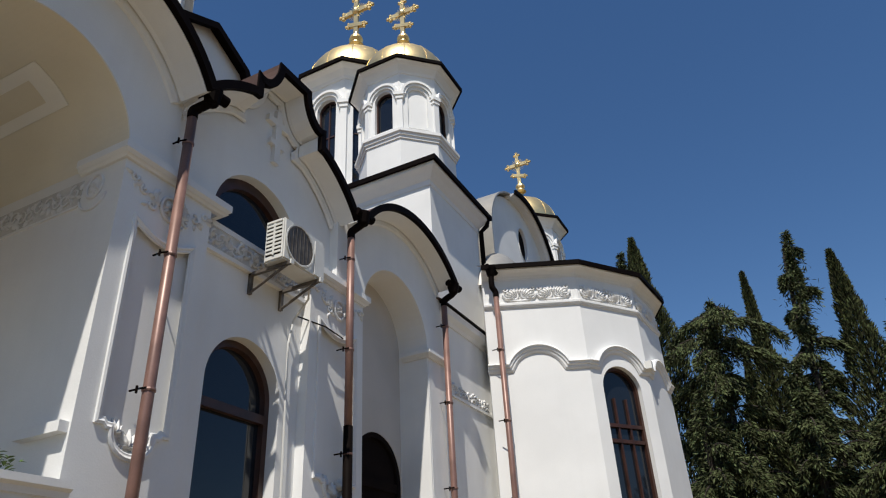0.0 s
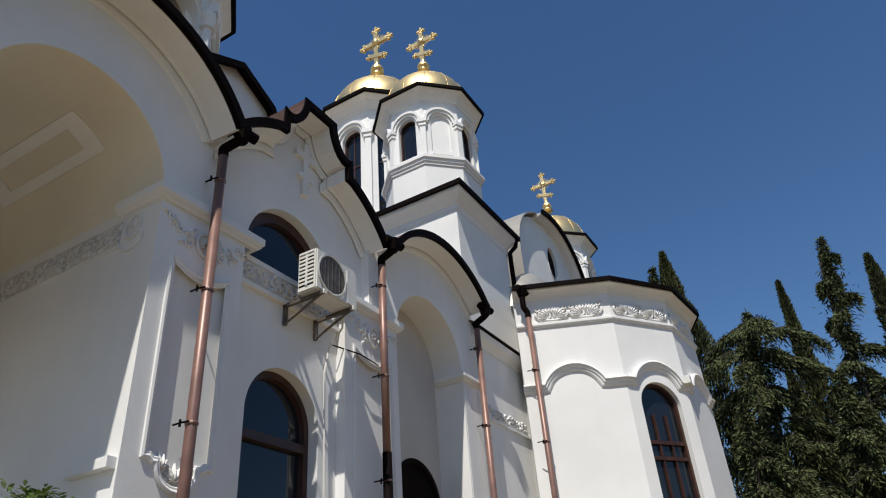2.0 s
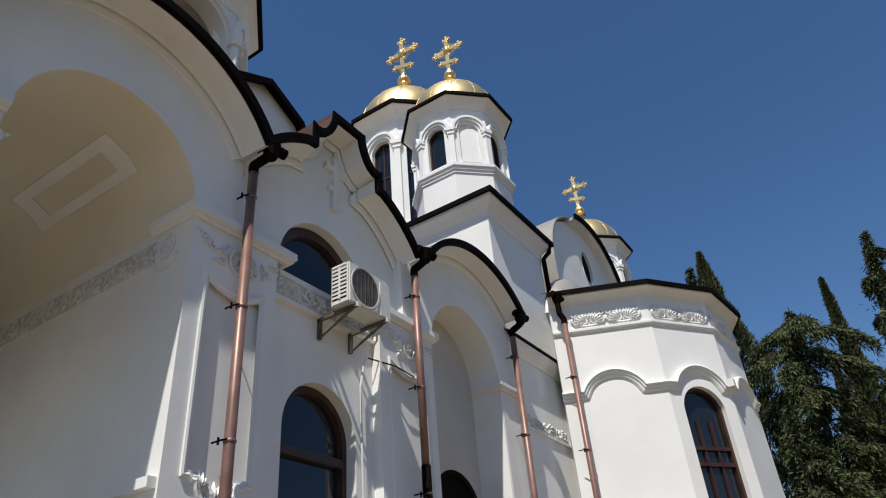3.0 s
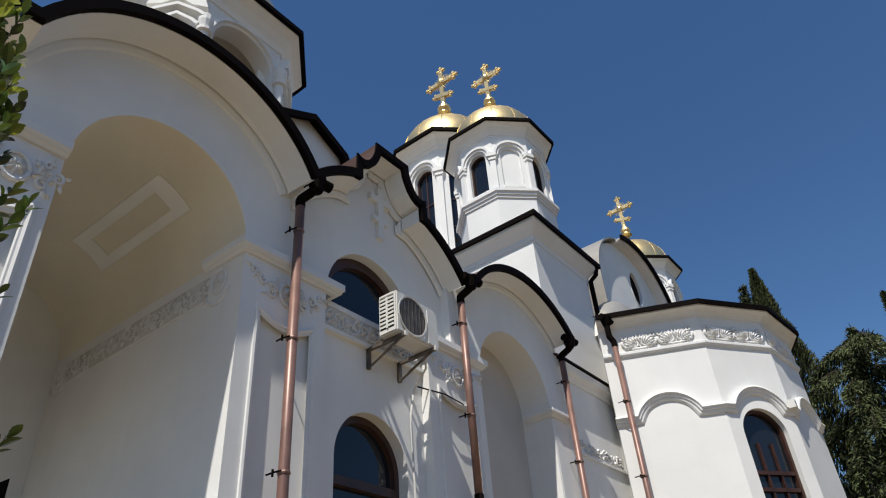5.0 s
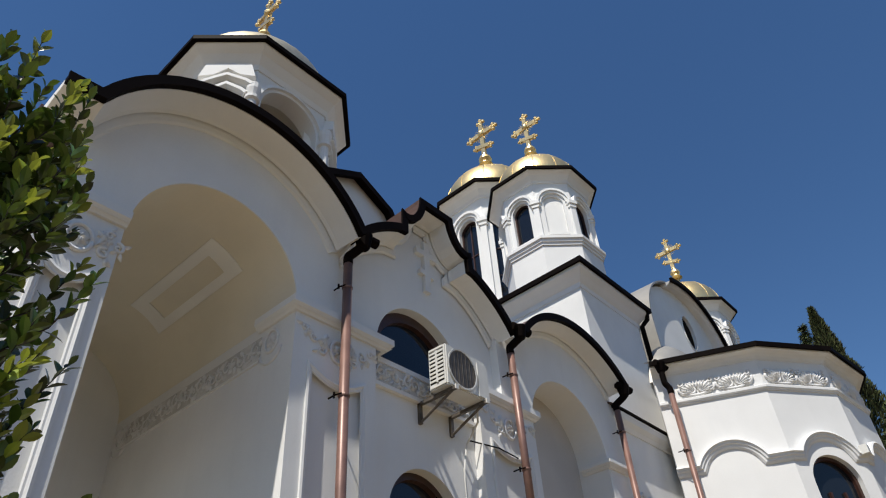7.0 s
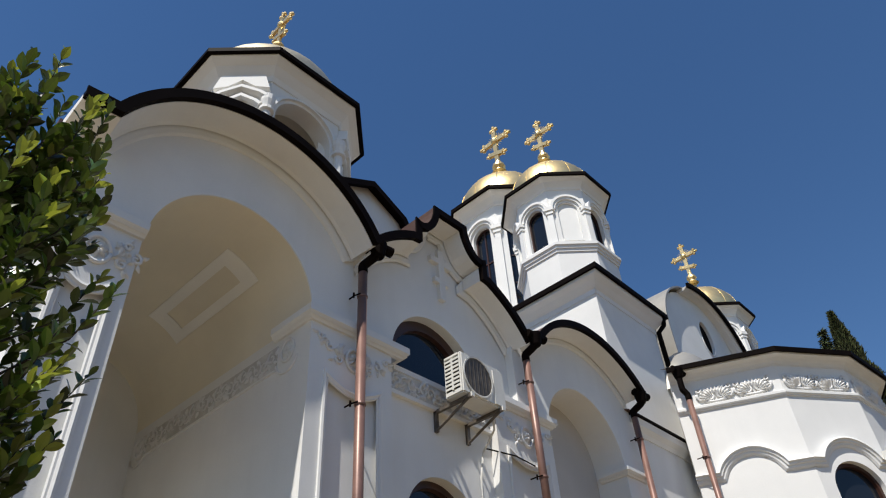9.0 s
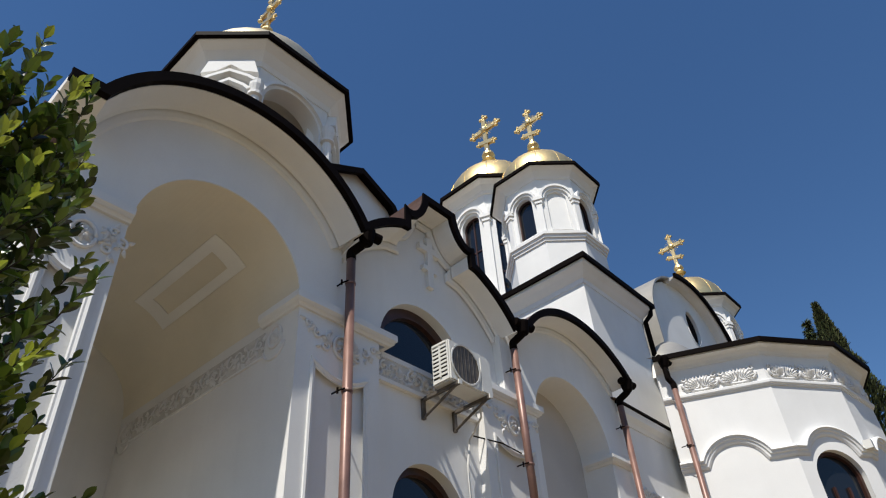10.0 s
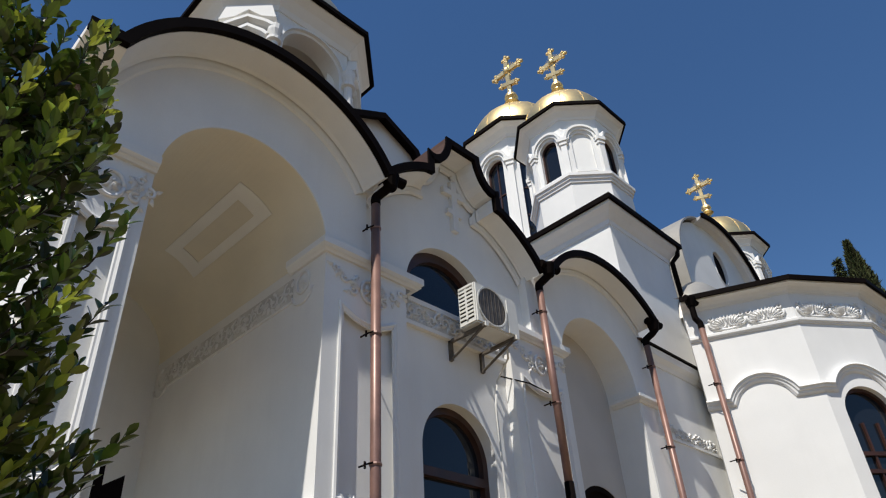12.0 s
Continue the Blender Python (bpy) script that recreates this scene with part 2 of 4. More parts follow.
def arched_window(x, y, z, r, low, transom=(), mull=(), frame_w=0.07, name="window", depth=0.2, parent=church, label=""):
    """Wooden frame, glazing and bars of an arched window whose wall face is at x."""
    ring = at_x(x - depth, arch_ring(y, z, r, low))
    fr = part(name, sweep(bmesh.new(), ring[::-1], [(0.01, 0.0), (0.01, 0.07), (-frame_w, 0.07), (-frame_w, 0.05), (-frame_w - 0.012, 0.0)], (1, 0, 0)), WOOD, parent, label or "brown wooden arched window frame")
    bm = bmesh.new()
    extrude(bm, at_x(x - depth + 0.01, arch_ring(y, z, r - 0.02, low)), (-0.012, 0, 0))
    part("pane", bm, GLASS, fr)
    for tz in transom:
        part("transom", box(bmesh.new(), x - depth + 0.012, x - depth + 0.075, y - r + 0.02, y + r - 0.02, tz - 0.045, tz + 0.045), WOOD, fr)
    for my, z0, z1 in mull:
        part("mullion", box(bmesh.new(), x - depth + 0.012, x - depth + 0.06, my - 0.03, my + 0.03, z0, z1), WOOD, fr)
    part("sill", box(bmesh.new(), x - depth, x - depth + 0.1, y - r, y + r, low, low + 0.08), WOOD, fr)
    return fr


arched_window(XW, WY, UZ, UR, 5.43, frame_w=0.12)
arched_window(XW, WY, LZ, LR, 2.2, transom=(3.66,))


# pilasters with a sunk panel
def panel_line(y0, y1, z0, z1):
    """Panel outline: sagging top, and a bowl hanging from the lower edge."""
    m, w = (y0 + y1) / 2, y1 - y0
    top = [(y0 + w * t, z1 - 0.13 * math.sin(math.pi * t)) for t in [i / 12 for i in range(13)]]
    bowl = [(m + 0.23 * math.cos(radians(a)), z0 - 0.03 - 0.20 * math.sin(radians(a))) for a in range(0, 181, 15)]
    return top + [(y1, z0), (m + 0.29, z0), (m + 0.26, z0 - 0.03)] + bowl + [(m - 0.26, z0 - 0.03), (m - 0.29, z0), (y0, z0)]


def scroll(bm, cx, y, z, r, turn=1.6, hand=1, ph=0.0, thick=0.014, axis=0):
    pts = []
    for i in range(15):
        t = i / 14
        a = ph + hand * t * turn * 2 * math.pi
        rr = r * (1 - 0.8 * t)
        o, h = rr * math.cos(a), rr * math.sin(a)
        pts.append((cx, y + o, z + h) if axis == 0 else (cx + o, y, z + h))
    tube(bm, pts, thick, 5, 0.7)


def leaf_relief(bm, x, y, z, ang, length, wide, proud=0.03, axis=0):
    """A pointed leaf in low relief."""
    ca, sa = math.cos(ang), math.sin(ang)
    rows = [(0.0, 0.15), (0.35, 1.0), (0.7, 0.7), (1.0, 0.0)]
    vs = []
    for t, w in rows:
        for s, h in ((-1, 0.0), (0, 1.0), (1, 0.0)):
            o, hgt = t * length * ca - s * w * wide * sa, t * length * sa + s * w * wide * ca
            d = proud * h * (0.4 + 0.6 * math.sin(math.pi * min(1, t + 0.15)))
            vs.append(bm.verts.new((x + d, y + o, z + hgt) if axis == 0 else (x + o, y - d, z + hgt)))
    for i in range(3):
        for j in range(2):
            bm.faces.new((vs[i * 3 + j], vs[i * 3 + j + 1], vs[i * 3 + j + 4], vs[i * 3 + j + 3]))


def pilaster(y0, y1, py0, py1, x=XA, low=0.0, side=None):
    body = bmesh.new()
    z0, z1, d = 3.13, 4.96, 0.05
    m = (py0 + py1) / 2
    line = panel_line(py0, py1, z0, z1)
    tops = [p for p in line[:13]]
    rest = line[13:]
    # two halves of the front skin about the panel
    lt = [p for p in tops if p[0] <= m + 1e-6]
    rt = [p for p in tops if p[0] >= m - 1e-6]
    lb = [p for p in rest if p[0] <= m + 1e-6]
    rb = [p for p in rest if p[0] >= m - 1e-6]
    extrude(body, at_x(x, [(y0, low), (y0, CAP[0]), (m, CAP[0])] + lt[::-1] + lb[::-1] + [(m, low)]), (-d, 0, 0))
    extrude(body, at_x(x, [(y1, low), (y1, CAP[0]), (m, CAP[0])] + rt + rb + [(m, low)]), (-d, 0, 0))
    box(body, -4.93, x - d, y0, y1, low, CAP[0])
    p = part("pilaster", body, STUCCO, church, "white pilaster with a sunk moulded panel")
    ring = at_x(x, line)
    part("panel_frame", sweep(bmesh.new(), ring, [(0.0, -0.05), (0.0, 0.02), (0.02, 0.026), (0.04, 0.012), (0.055, 0.012), (0.065, 0.0), (0.04, -0.005)], (1, 0, 0), closed=True), STUCCO, p)
    # acanthus at the foot of the panel: three small palmettes over a pair of scrolls
    for g, (o, dz, k) in enumerate(((-0.135, -0.03, 0.95), (0.0, -0.115, 1.15), (0.135, -0.03, 0.95))):
        for a, ln in ((90, 0.125), (62, 0.115), (118, 0.115), (34, 0.095), (146, 0.095), (4, 0.07), (176, 0.07)):
            bm = bmesh.new()
            leaf_relief(bm, x - d + 0.004, m + o, z0 + dz, radians(a - o * 130), ln * k, 0.0165 * k, 0.05)
            part("acanthus_leaf", bm, RELIEF, p, "white plaster acanthus leaf" if a == 90 and g == 0 else "")
    for sg in (-1, 1):
        for o, dz, r in ((0.075, -0.125, 0.032), (0.055, -0.165, 0.022)):
            bm = bmesh.new()
            scroll(bm, x - d + 0.02, m + sg * o, z0 + dz, r, 1.2, sg, 0.5, 0.011)
            part("acanthus_scroll", bm, RELIEF, p, smooth=True)
    # medallion, scrolls and foliage of the capital
    zc, rr = 5.17, random.Random(int(100 * y0))
    bm = bmesh.new()
    tube(bm, [(x + 0.010, m + 0.10 * math.cos(a), zc + 0.12 * math.sin(a)) for a in [2 * math.pi * i / 20 for i in range(21)]], 0.019, 5)
    part("medallion", bm, RELIEF, p, "white plaster medallion ring", smooth=True)
    for k in range(7):
        bm = bmesh.new()
        leaf_relief(bm, x, m, zc, k * 2 * math.pi / 7 + 0.3, 0.08, 0.022, 0.045)
        part("medallion_leaf", bm, RELIEF, p, smooth=True)
    w = (y1 - y0) / 2 - 0.06
    for s in (-1, 1):
        for o, dz, r, hd, ph in ((0.20, -0.05, 0.055, s, 1.2), (0.30, 0.05, 0.05, -s, 2.0), (w - 0.04, 0.13, 0.04, s, 0.4)):
            bm = bmesh.new()
            scroll(bm, x + 0.008, m + s * o, zc + dz, r, 1.2, hd, ph, 0.016)
            for k in range(3):
                a = rr.uniform(0, 6.28)
                leaf_relief(bm, x, m + s * o + r * math.cos(a), zc + dz + r * math.sin(a), a, 0.07, 0.02, 0.035)
            part("capital_scroll", bm, RELIEF, p, smooth=True)
        for k in range(5):
            bm = bmesh.new()
            a = 0.2 + 0.55 * k
            leaf_relief(bm, x, m + s * (0.12 + 0.02 * k), zc - 0.02 + 0.02 * k, math.pi / 2 - s * (math.pi / 2 - a), 0.11, 0.024, 0.04)
            part("capital_leaf", bm, RELIEF, p, smooth=True)
    return p


pilaster(0.86, 1.49, 0.97, 1.40)
pilaster(3.21, 4.24, 3.38, 4.10)
pilaster(5.88, 6.965, 6.03, 6.83)


def cornice(path, up=(0, 0, 1), z=CAP):
    h = z[1] - z[0]
    prof = [(-0.02, 0.0), (0.028, 0.0), (0.034, 0.012), (0.045, 0.022), (0.060, 0.028), (0.052, 0.036), (0.062, 0.046), (0.078, 0.060), (0.078, h - 0.008), (0.070, h), (-0.02, h)]
    return part("cornice", sweep(bmesh.new(), [(x, y, z[0]) for x, y in path], prof, up), STUCCO, church)


cornice([(-5.15, 3.21), (XA, 3.21), (XA, 4.36), (XW, 4.36)])
cornice([(XW, 5.77), (XA, 5.77), (XA, 6.965), (-5.0, 6.965)])
cornice([(-8.0, 0.86), (XA, 0.86), (XA, 1.495)])
cornice([(-5.0, NY + NR), (XA, NY + NR), (XA, 9.22), (-4.8, 9.22)], z=(5.27, 5.38))

# right-hand pier of the niche
bm = bmesh.new()
box(bm, -5.0, XA, NY + NR + 0.02, 9.22, 0.0, 5.27)
part("pier", bm, STUCCO, church)

# niche: vault, sides, back wall with an arched doorway
bm = bmesh.new()
ring = at_x(-5.2, arch_ring(NY, NZ, NR - 0.004, 0.0, 28))
sweep(bm, ring[::-1], [(0.0, 0.0), (0.0, 0.615), (0.10, 0.615), (0.10, 0.0)], (1, 0, 0))
part("niche_lining", bm, STUCCO, church)
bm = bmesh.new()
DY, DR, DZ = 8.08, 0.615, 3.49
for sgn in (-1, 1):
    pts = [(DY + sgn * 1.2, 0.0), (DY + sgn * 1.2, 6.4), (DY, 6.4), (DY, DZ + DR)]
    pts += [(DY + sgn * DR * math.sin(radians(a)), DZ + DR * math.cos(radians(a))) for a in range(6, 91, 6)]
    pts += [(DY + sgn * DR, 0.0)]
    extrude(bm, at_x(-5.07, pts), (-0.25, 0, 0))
# back wall darker than the lining: the recess's shade is in its colour
part("niche_wall", bm, NICHESHADE, church)
# door, frame and rail in near-black: the niche's shade painted into them
door = part("door", extrude(bmesh.new(), at_x(-5.13, arch_ring(DY, DZ, DR, 0.0)), (-0.06, 0, 0)), DARKIN, church, "arched wooden door, its shade put into a near-black colour")
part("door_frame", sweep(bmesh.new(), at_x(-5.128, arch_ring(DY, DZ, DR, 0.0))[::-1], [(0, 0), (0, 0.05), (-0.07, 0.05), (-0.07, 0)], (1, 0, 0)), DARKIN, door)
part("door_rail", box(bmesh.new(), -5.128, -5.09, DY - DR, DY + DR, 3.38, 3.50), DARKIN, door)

# porch: side walls, vault, back wall
bm = bmesh.new()
box(bm, -8.0, -4.93, 3.21, 3.55, 0.0, 5.5)
part("porch_wall", bm, STUCCO, church)
def side_wall(y0, y1, top):
    """Porch side wall; its wide arched opening is unseen, added to let sun in."""
    for sg in (-1, 1):
        pts = [(-6.40 + sg * 1.55, 0.0), (-6.40 + sg * 1.55, top), (-6.40, top), (-6.40, 4.75)]
        pts += [(-6.40 + sg * 1.05 * math.sin(radians(a)), 3.70 + 1.05 * math.cos(radians(a))) for a in range(9, 91, 9)]
        pts += [(-6.40 + sg * 1.05, 1.75), (-6.40, 1.75), (-6.40, 0.0)]
        part("porch_wall", extrude(bmesh.new(), [(x, y0, z) for x, z in pts], (0, y1 - y0, 0)), STUCCO, church)


# opening added out of view: sun on the floor brightens the vault
side_wall(1.15, 1.50, 5.5)
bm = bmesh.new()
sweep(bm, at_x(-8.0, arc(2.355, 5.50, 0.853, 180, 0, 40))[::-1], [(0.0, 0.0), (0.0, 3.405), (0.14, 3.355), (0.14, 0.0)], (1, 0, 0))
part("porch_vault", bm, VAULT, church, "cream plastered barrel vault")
bm = bmesh.new()
box(bm, -8.3, -8.0, 1.0, 3.7, 0.0, 6.6)
part("porch_wall", bm, STUCCO, church)
# pale raised ring on the vault, drawn in place of sunlight reflected off window glass
bm = bmesh.new()
def on_vault(x, a):
    return Vector((x, 2.355 + 0.85 * math.cos(radians(a)), 5.50 + 0.85 * math.sin(radians(a))))
for x0, x1, a0, a1 in ((-6.82, -6.60, 46, 77), (-5.42, -5.20, 46, 77), (-6.60, -5.42, 46, 53), (-6.60, -5.42, 69, 77)):
    n = 8
    grid = [[(on_vault(x, a0 + (a1 - a0) * i / n), on_vault(x, a0 + (a1 - a0) * i / n) + (Vector((x, 2.355, 5.5)) - on_vault(x, a0 + (a1 - a0) * i / n)) * 0.013) for i in range(n + 1)] for x in (x0, x1)]
    vs = [[(bm.verts.new(a), bm.verts.new(b)) for a, b in row] for row in grid]
    for i in range(n):
        bm.faces.new((vs[0][i][1], vs[0][i + 1][1], vs[1][i + 1][1], vs[1][i][1]))
        for k in (0, 1):
            bm.faces.new((vs[k][i][0], vs[k][i + 1][0], vs[k][i + 1][1], vs[k][i][1]))
    for i in (0, n):
        bm.faces.new((vs[0][i][0], vs[1][i][0], vs[1][i][1], vs[0][i][1]))
part("vault_light_ring", bm, VAULTGLOW, church, "raised pale ring standing in for sunlight reflected onto the vault")
# side wall of the church front, in full sun
side_wall(0.86, 1.145, 6.2)
part("wall", box(bmesh.new(), -8.3, -7.95, 0.865, 1.14, 0.0, 6.19), STUCCO, church)
part("roof", box(bmesh.new(), -8.3, -4.6, 0.60, 1.6, 6.20, 6.25), ROOF, church)
# small base moulding on the porch jamb
for y0, y1 in ((3.13, 3.21), (1.50, 1.58)):
    part("impost", box(bmesh.new(), -5.1, XA - 0.02, y0, y1, 3.02, 3.10), STUCCO, church)

part("porch_floor", box(bmesh.new(), -8.0, -4.62, 1.5, 3.21, 0.0, 1.75), GROUND, church)
# frieze with scrolls along the porch's inner wall
def scroll_frieze(start, step, count, z0, z1, axis, off, parent, proud=0.045, thick=0.015):
    """A run of scroll pairs between two thin fillets. axis 0: along y on a face to +x; axis 1: along x on a face to -y."""
    h, rr = z1 - z0, random.Random(int(1000 * abs(start)))
    for i in range(count):
        c = start + step * (i + 0.5)
        for s in (-1, 1):
            o, zc = c + s * step * 0.25, (z0 + z1) / 2 + s * h * 0.08 * (-1) ** i
            q = (off + 0.008, o, zc) if axis == 0 else (o, off - 0.008, zc)
            bm = bmesh.new()
            scroll(bm, *q, h * 0.32, 1.1, s * (-1) ** i, 0.6 + s, thick, axis=axis)
            motif = part("frieze_scroll", bm, RELIEF, parent, "white plaster scroll" if i == 0 else "", smooth=True)
            for k in range(4):
                a = rr.uniform(0, 2 * math.pi)
                y, z = o + h * 0.26 * math.cos(a), zc + h * 0.26 * math.sin(a)
                q = (off, y, z) if axis == 0 else (y, off, z)
                bm = bmesh.new()
                leaf_relief(bm, *q, a + s * 0.8, h * 0.30, h * 0.085, proud, axis=axis)
                part("leaf", bm, RELIEF, motif, smooth=True)


scroll_frieze(-7.75, 0.24, 11, 5.12, 5.36, 1, 3.200, church, 0.024, 0.010)
# darker ground paints the shade in the gaps between the scrolls
part("frieze_ground", box(bmesh.new(), -7.78, -5.10, 3.200, 3.213, 5.11, 5.37), GAPSHADE, church)
part("fillet", box(bmesh.new(), -7.80, -5.10, 3.192, 3.212, 5.085, 5.105), STUCCO, church)
# medallions with a hanging swag at both ends of the porch frieze
for mx in (-4.93, -7.98 + 0.18):
    bm = bmesh.new()
    tube(bm, [(mx + 0.10 * math.cos(a), 3.202, 5.25 + 0.12 * math.sin(a)) for a in [2 * math.pi * i / 20 for i in range(21)]], 0.017, 5)
    for k in range(7):
        leaf_relief(bm, mx, 3.21, 5.25, k * 2 * math.pi / 7 + 0.3, 0.08, 0.022, 0.035, axis=1)
    tube(bm, [(mx + 0.17 * math.cos(a), 3.203, 5.16 + 0.15 * math.sin(a)) for a in [math.pi * (1.05 + 0.9 * i / 12) for i in range(13)]], 0.013, 5)
    part("medallion", bm, RELIEF, church, "white plaster medallion over a swag", smooth=True)
# frieze under the upper window
# ground painted darker, for the shaded gaps of the carving
part("frieze_ground", box(bmesh.new(), XW - 0.02, XW + 0.015, 4.25, 5.87, 5.12, 5.37), GAPSHADE, church)
scroll_frieze(4.26, 0.20, 8, 5.13, 5.36, 0, XW + 0.015, church)
part("fillet", box(bmesh.new(), XW - 0.02, XW + 0.05, 4.24, 5.88, 5.075, 5.12), STUCCO, church)
part("window_ledge", box(bmesh.new(), XW - 0.18, XW + 0.03, 4.36, 5.77, 5.37, 5.43), STUCCO, church)

# low wall between the niche and the apse
LX = -4.66
part("wall", box(bmesh.new(), LX - 0.35, LX, 9.22, 11.6, 0.0, 6.28), STUCCO, church)
part("cornice", sweep(bmesh.new(), [(LX, 9.2, 6.12), (LX, 11.5, 6.12)], [(-0.02, 0), (0.02, 0), (0.05, 0.06), (0.12, 0.12), (0.14, 0.22), (-0.02, 0.22)], (0, 0, 1)), STUCCO, church)
part("eave", box(bmesh.new(), LX - 0.5, LX + 0.165, 9.2, 11.4, 6.352, 6.392), METAL, church, "dark metal drip edge")
part("roof", extrude(bmesh.new(), [(LX + 0.15, 9.1, 6.392), (LX - 0.5, 9.1, 6.67), (LX - 0.5, 9.1, 6.392)], (0, 2.5, 0)), ROOF, church)
scroll_frieze(9.45, 0.2, 8, 4.98, 5.16, 0, LX, church)
part("fillet", box(bmesh.new(), LX - 0.02, LX + 0.03, 9.24, 11.3, 4.92, 4.96), STUCCO, church)

# ---- five-sided side apse ----
apse = thing("side_apse", "white five-sided church apse with arched mouldings and relief frieze", "apse", (-4.4, 13.24, 0))
APSE = [Vector(p) for p in ((-4.42, 10.672, 0), (-2.87, 11.40, 0), (-2.11, 12.50, 0), (-1.99, 13.85, 0), (-2.55, 15.10, 0), (-4.40, 15.95, 0))]


def ring_at(z):
    return [p + Vector((0, 0, z)) for p in APSE]


def palmette(P, c, n, parent):
    """One acanthus panel of the frieze: a curled rim, two scrolls and a fan of leaves."""
    rim = [P(c + 0.295 * math.cos(a), 7.00 + 0.135 * math.sin(a), 0.018) for a in [math.pi * (0.93 + 1.14 * i / 14) for i in range(15)]]
    motif = part("acanthus_panel", tube(bmesh.new(), rim, 0.026, 6), RELIEF, parent, "white plaster acanthus panel", smooth=True)
    for s in (-1, 1):
        for oo, zz, r in ((0.085, 6.955, 0.066), (0.195, 7.01, 0.072), (0.250, 7.10, 0.052), (0.13, 7.075, 0.05), (0.035, 7.045, 0.04)):
            pts = []
            for i in range(13):
                u = i / 12
                a, rr = 0.8 + s * u * 7.5, r * (1 - 0.75 * u)
                pts.append(P(c + s * oo + rr * math.cos(a), zz + rr * math.sin(a), 0.018))
            part("scroll", tube(bmesh.new(), pts, 0.022, 5, 0.7), RELIEF, motif, smooth=True)
        for a, ln in ((0.05, 0.27), (0.27, 0.29), (0.5, 0.29), (0.74, 0.28), (0.98, 0.265), (1.22, 0.25), (1.45, 0.25)):
            bm = bmesh.new()
            root, tip = P(c + s * 0.02, 6.90, 0.004), P(c + s * ln * 1.05 * math.cos(a), 6.90 + ln * math.sin(a), 0.035)
            mid = root.lerp(tip, 0.6)
            sd = (tip - root).cross(n).normalized() * 0.034
            vs = [bm.verts.new(q) for q in (root, mid + sd, tip, mid - sd, mid + n * 0.05)]
            for i in range(4):
                bm.faces.new((vs[i], vs[(i + 1) % 4], vs[4]))
            part("leaf", bm, RELIEF, motif)


SPRING = 5.69
for k in range(5):
    p, q = APSE[k], APSE[k + 1]
    mid, along, HW = (p + q) / 2, (q - p).normalized(), (q - p).length / 2
    n = along.cross(Vector((0, 0, 1)))
    def P(o, z, d=0.0):
        return mid + along * o + n * d + Vector((0, 0, z))
    if k in (1, 3):
        wr, wz = 0.43, 5.22
        for s in (-1, 1):
            pts = [(s * HW, 0), (s * HW, 7.4), (0, 7.4), (0, wz + wr)] + [(s * wr * math.sin(radians(a)), wz + wr * math.cos(radians(a))) for a in range(6, 91, 6)] + [(s * wr, 2.4), (0, 2.4), (0, 0)]
            part("wall", extrude(bmesh.new(), [P(o, z) for o, z in pts], n * -0.3), STUCCO, apse)
        ring = [P(o, z, -0.16) for o, z in arch_ring(0, wz, wr, 2.4)]
        fr = part("window", sweep(bmesh.new(), ring[::-1], [(0.01, 0), (0.01, 0.07), (-0.05, 0.07), (-0.055, 0)], n), WOOD, apse, "brown wooden arched window")
        part("pane", extrude(bmesh.new(), [P(o, z, -0.15) for o, z in arch_ring(0, wz, wr - 0.02, 2.4)], n * -0.01), GLASS, fr)
        for z in (4.36, 4.62, 3.1):
            part("transom", extrude(bmesh.new(), [P(-wr, z - 0.03, -0.148), P(wr, z - 0.03, -0.148), P(wr, z + 0.03, -0.148), P(-wr, z + 0.03, -0.148)], n * 0.05), WOOD, fr)
        for o in (-0.13, 0.13):
            part("mullion", extrude(bmesh.new(), [P(o - 0.018, 2.4, -0.148), P(o + 0.018, 2.4, -0.148), P(o + 0.018, 5.10, -0.148), P(o - 0.018, 5.10, -0.148)], n * 0.04), WOOD, fr)
    else:
        part("wall", extrude(bmesh.new(), [P(-HW, 0), P(HW, 0), P(HW, 7.4), P(-HW, 7.4)], n * -0.3), STUCCO, apse)
    # arched hood moulding, level at both ends
    w, rs = 0.53, 0.33
    rad = (w * w + rs * rs) / (2 * rs)
    t = math.degrees(math.asin(w / rad))
    hood = [P(-HW - 0.02, SPRING)] + [P(o, z) for o, z in arc(0, SPRING + rs - rad, rad, 90 + t, 90 - t, 20)] + [P(HW + 0.02, SPRING)]
    part("moulding", sweep(bmesh.new(), hood[::-1], [(0.0, -0.02), (0.0, 0.085), (-0.030, 0.100), (-0.042, 0.075), (-0.075, 0.068), (-0.088, 0.045), (-0.120, 0.040), (-0.150, 0.015), (-0.150, -0.02)], n), STUCCO, apse, "white arched hood moulding")
    for c in ((-0.20, 0.41), (-0.31, 0.29), (-0.31, 0.31), (-0.31, 0.31), (-0.4, 0.3))[k]:
        palmette(P, c, n, apse)
part("string_course", sweep(bmesh.new(), ring_at(6.74), [(-0.02, 0), (0.020, 0), (0.026, 0.022), (0.042, 0.030), (0.050, 0.045), (0.050, 0.085), (0.040, 0.095), (-0.02, 0.095)], (0, 0, 1)), STUCCO, apse)
part("cornice", sweep(bmesh.new(), ring_at(7.30), [(-0.05, 0), (0.012, 0), (0.016, 0.020), (0.030, 0.026), (0.05, 0.06), (0.10, 0.10), (0.19, 0.125), (0.19, 0.165), (-0.05, 0.165)], (0, 0, 1)), STUCCO, apse, "white coved cornice")
part("eave", sweep(bmesh.new(), ring_at(7.465), [(0.12, 0), (0.245, -0.02), (0.245, 0.065), (0.0, 0.14), (0.0, 0.0)], (0, 0, 1)), METAL, apse, "dark metal drip edge")
bm = bmesh.new()
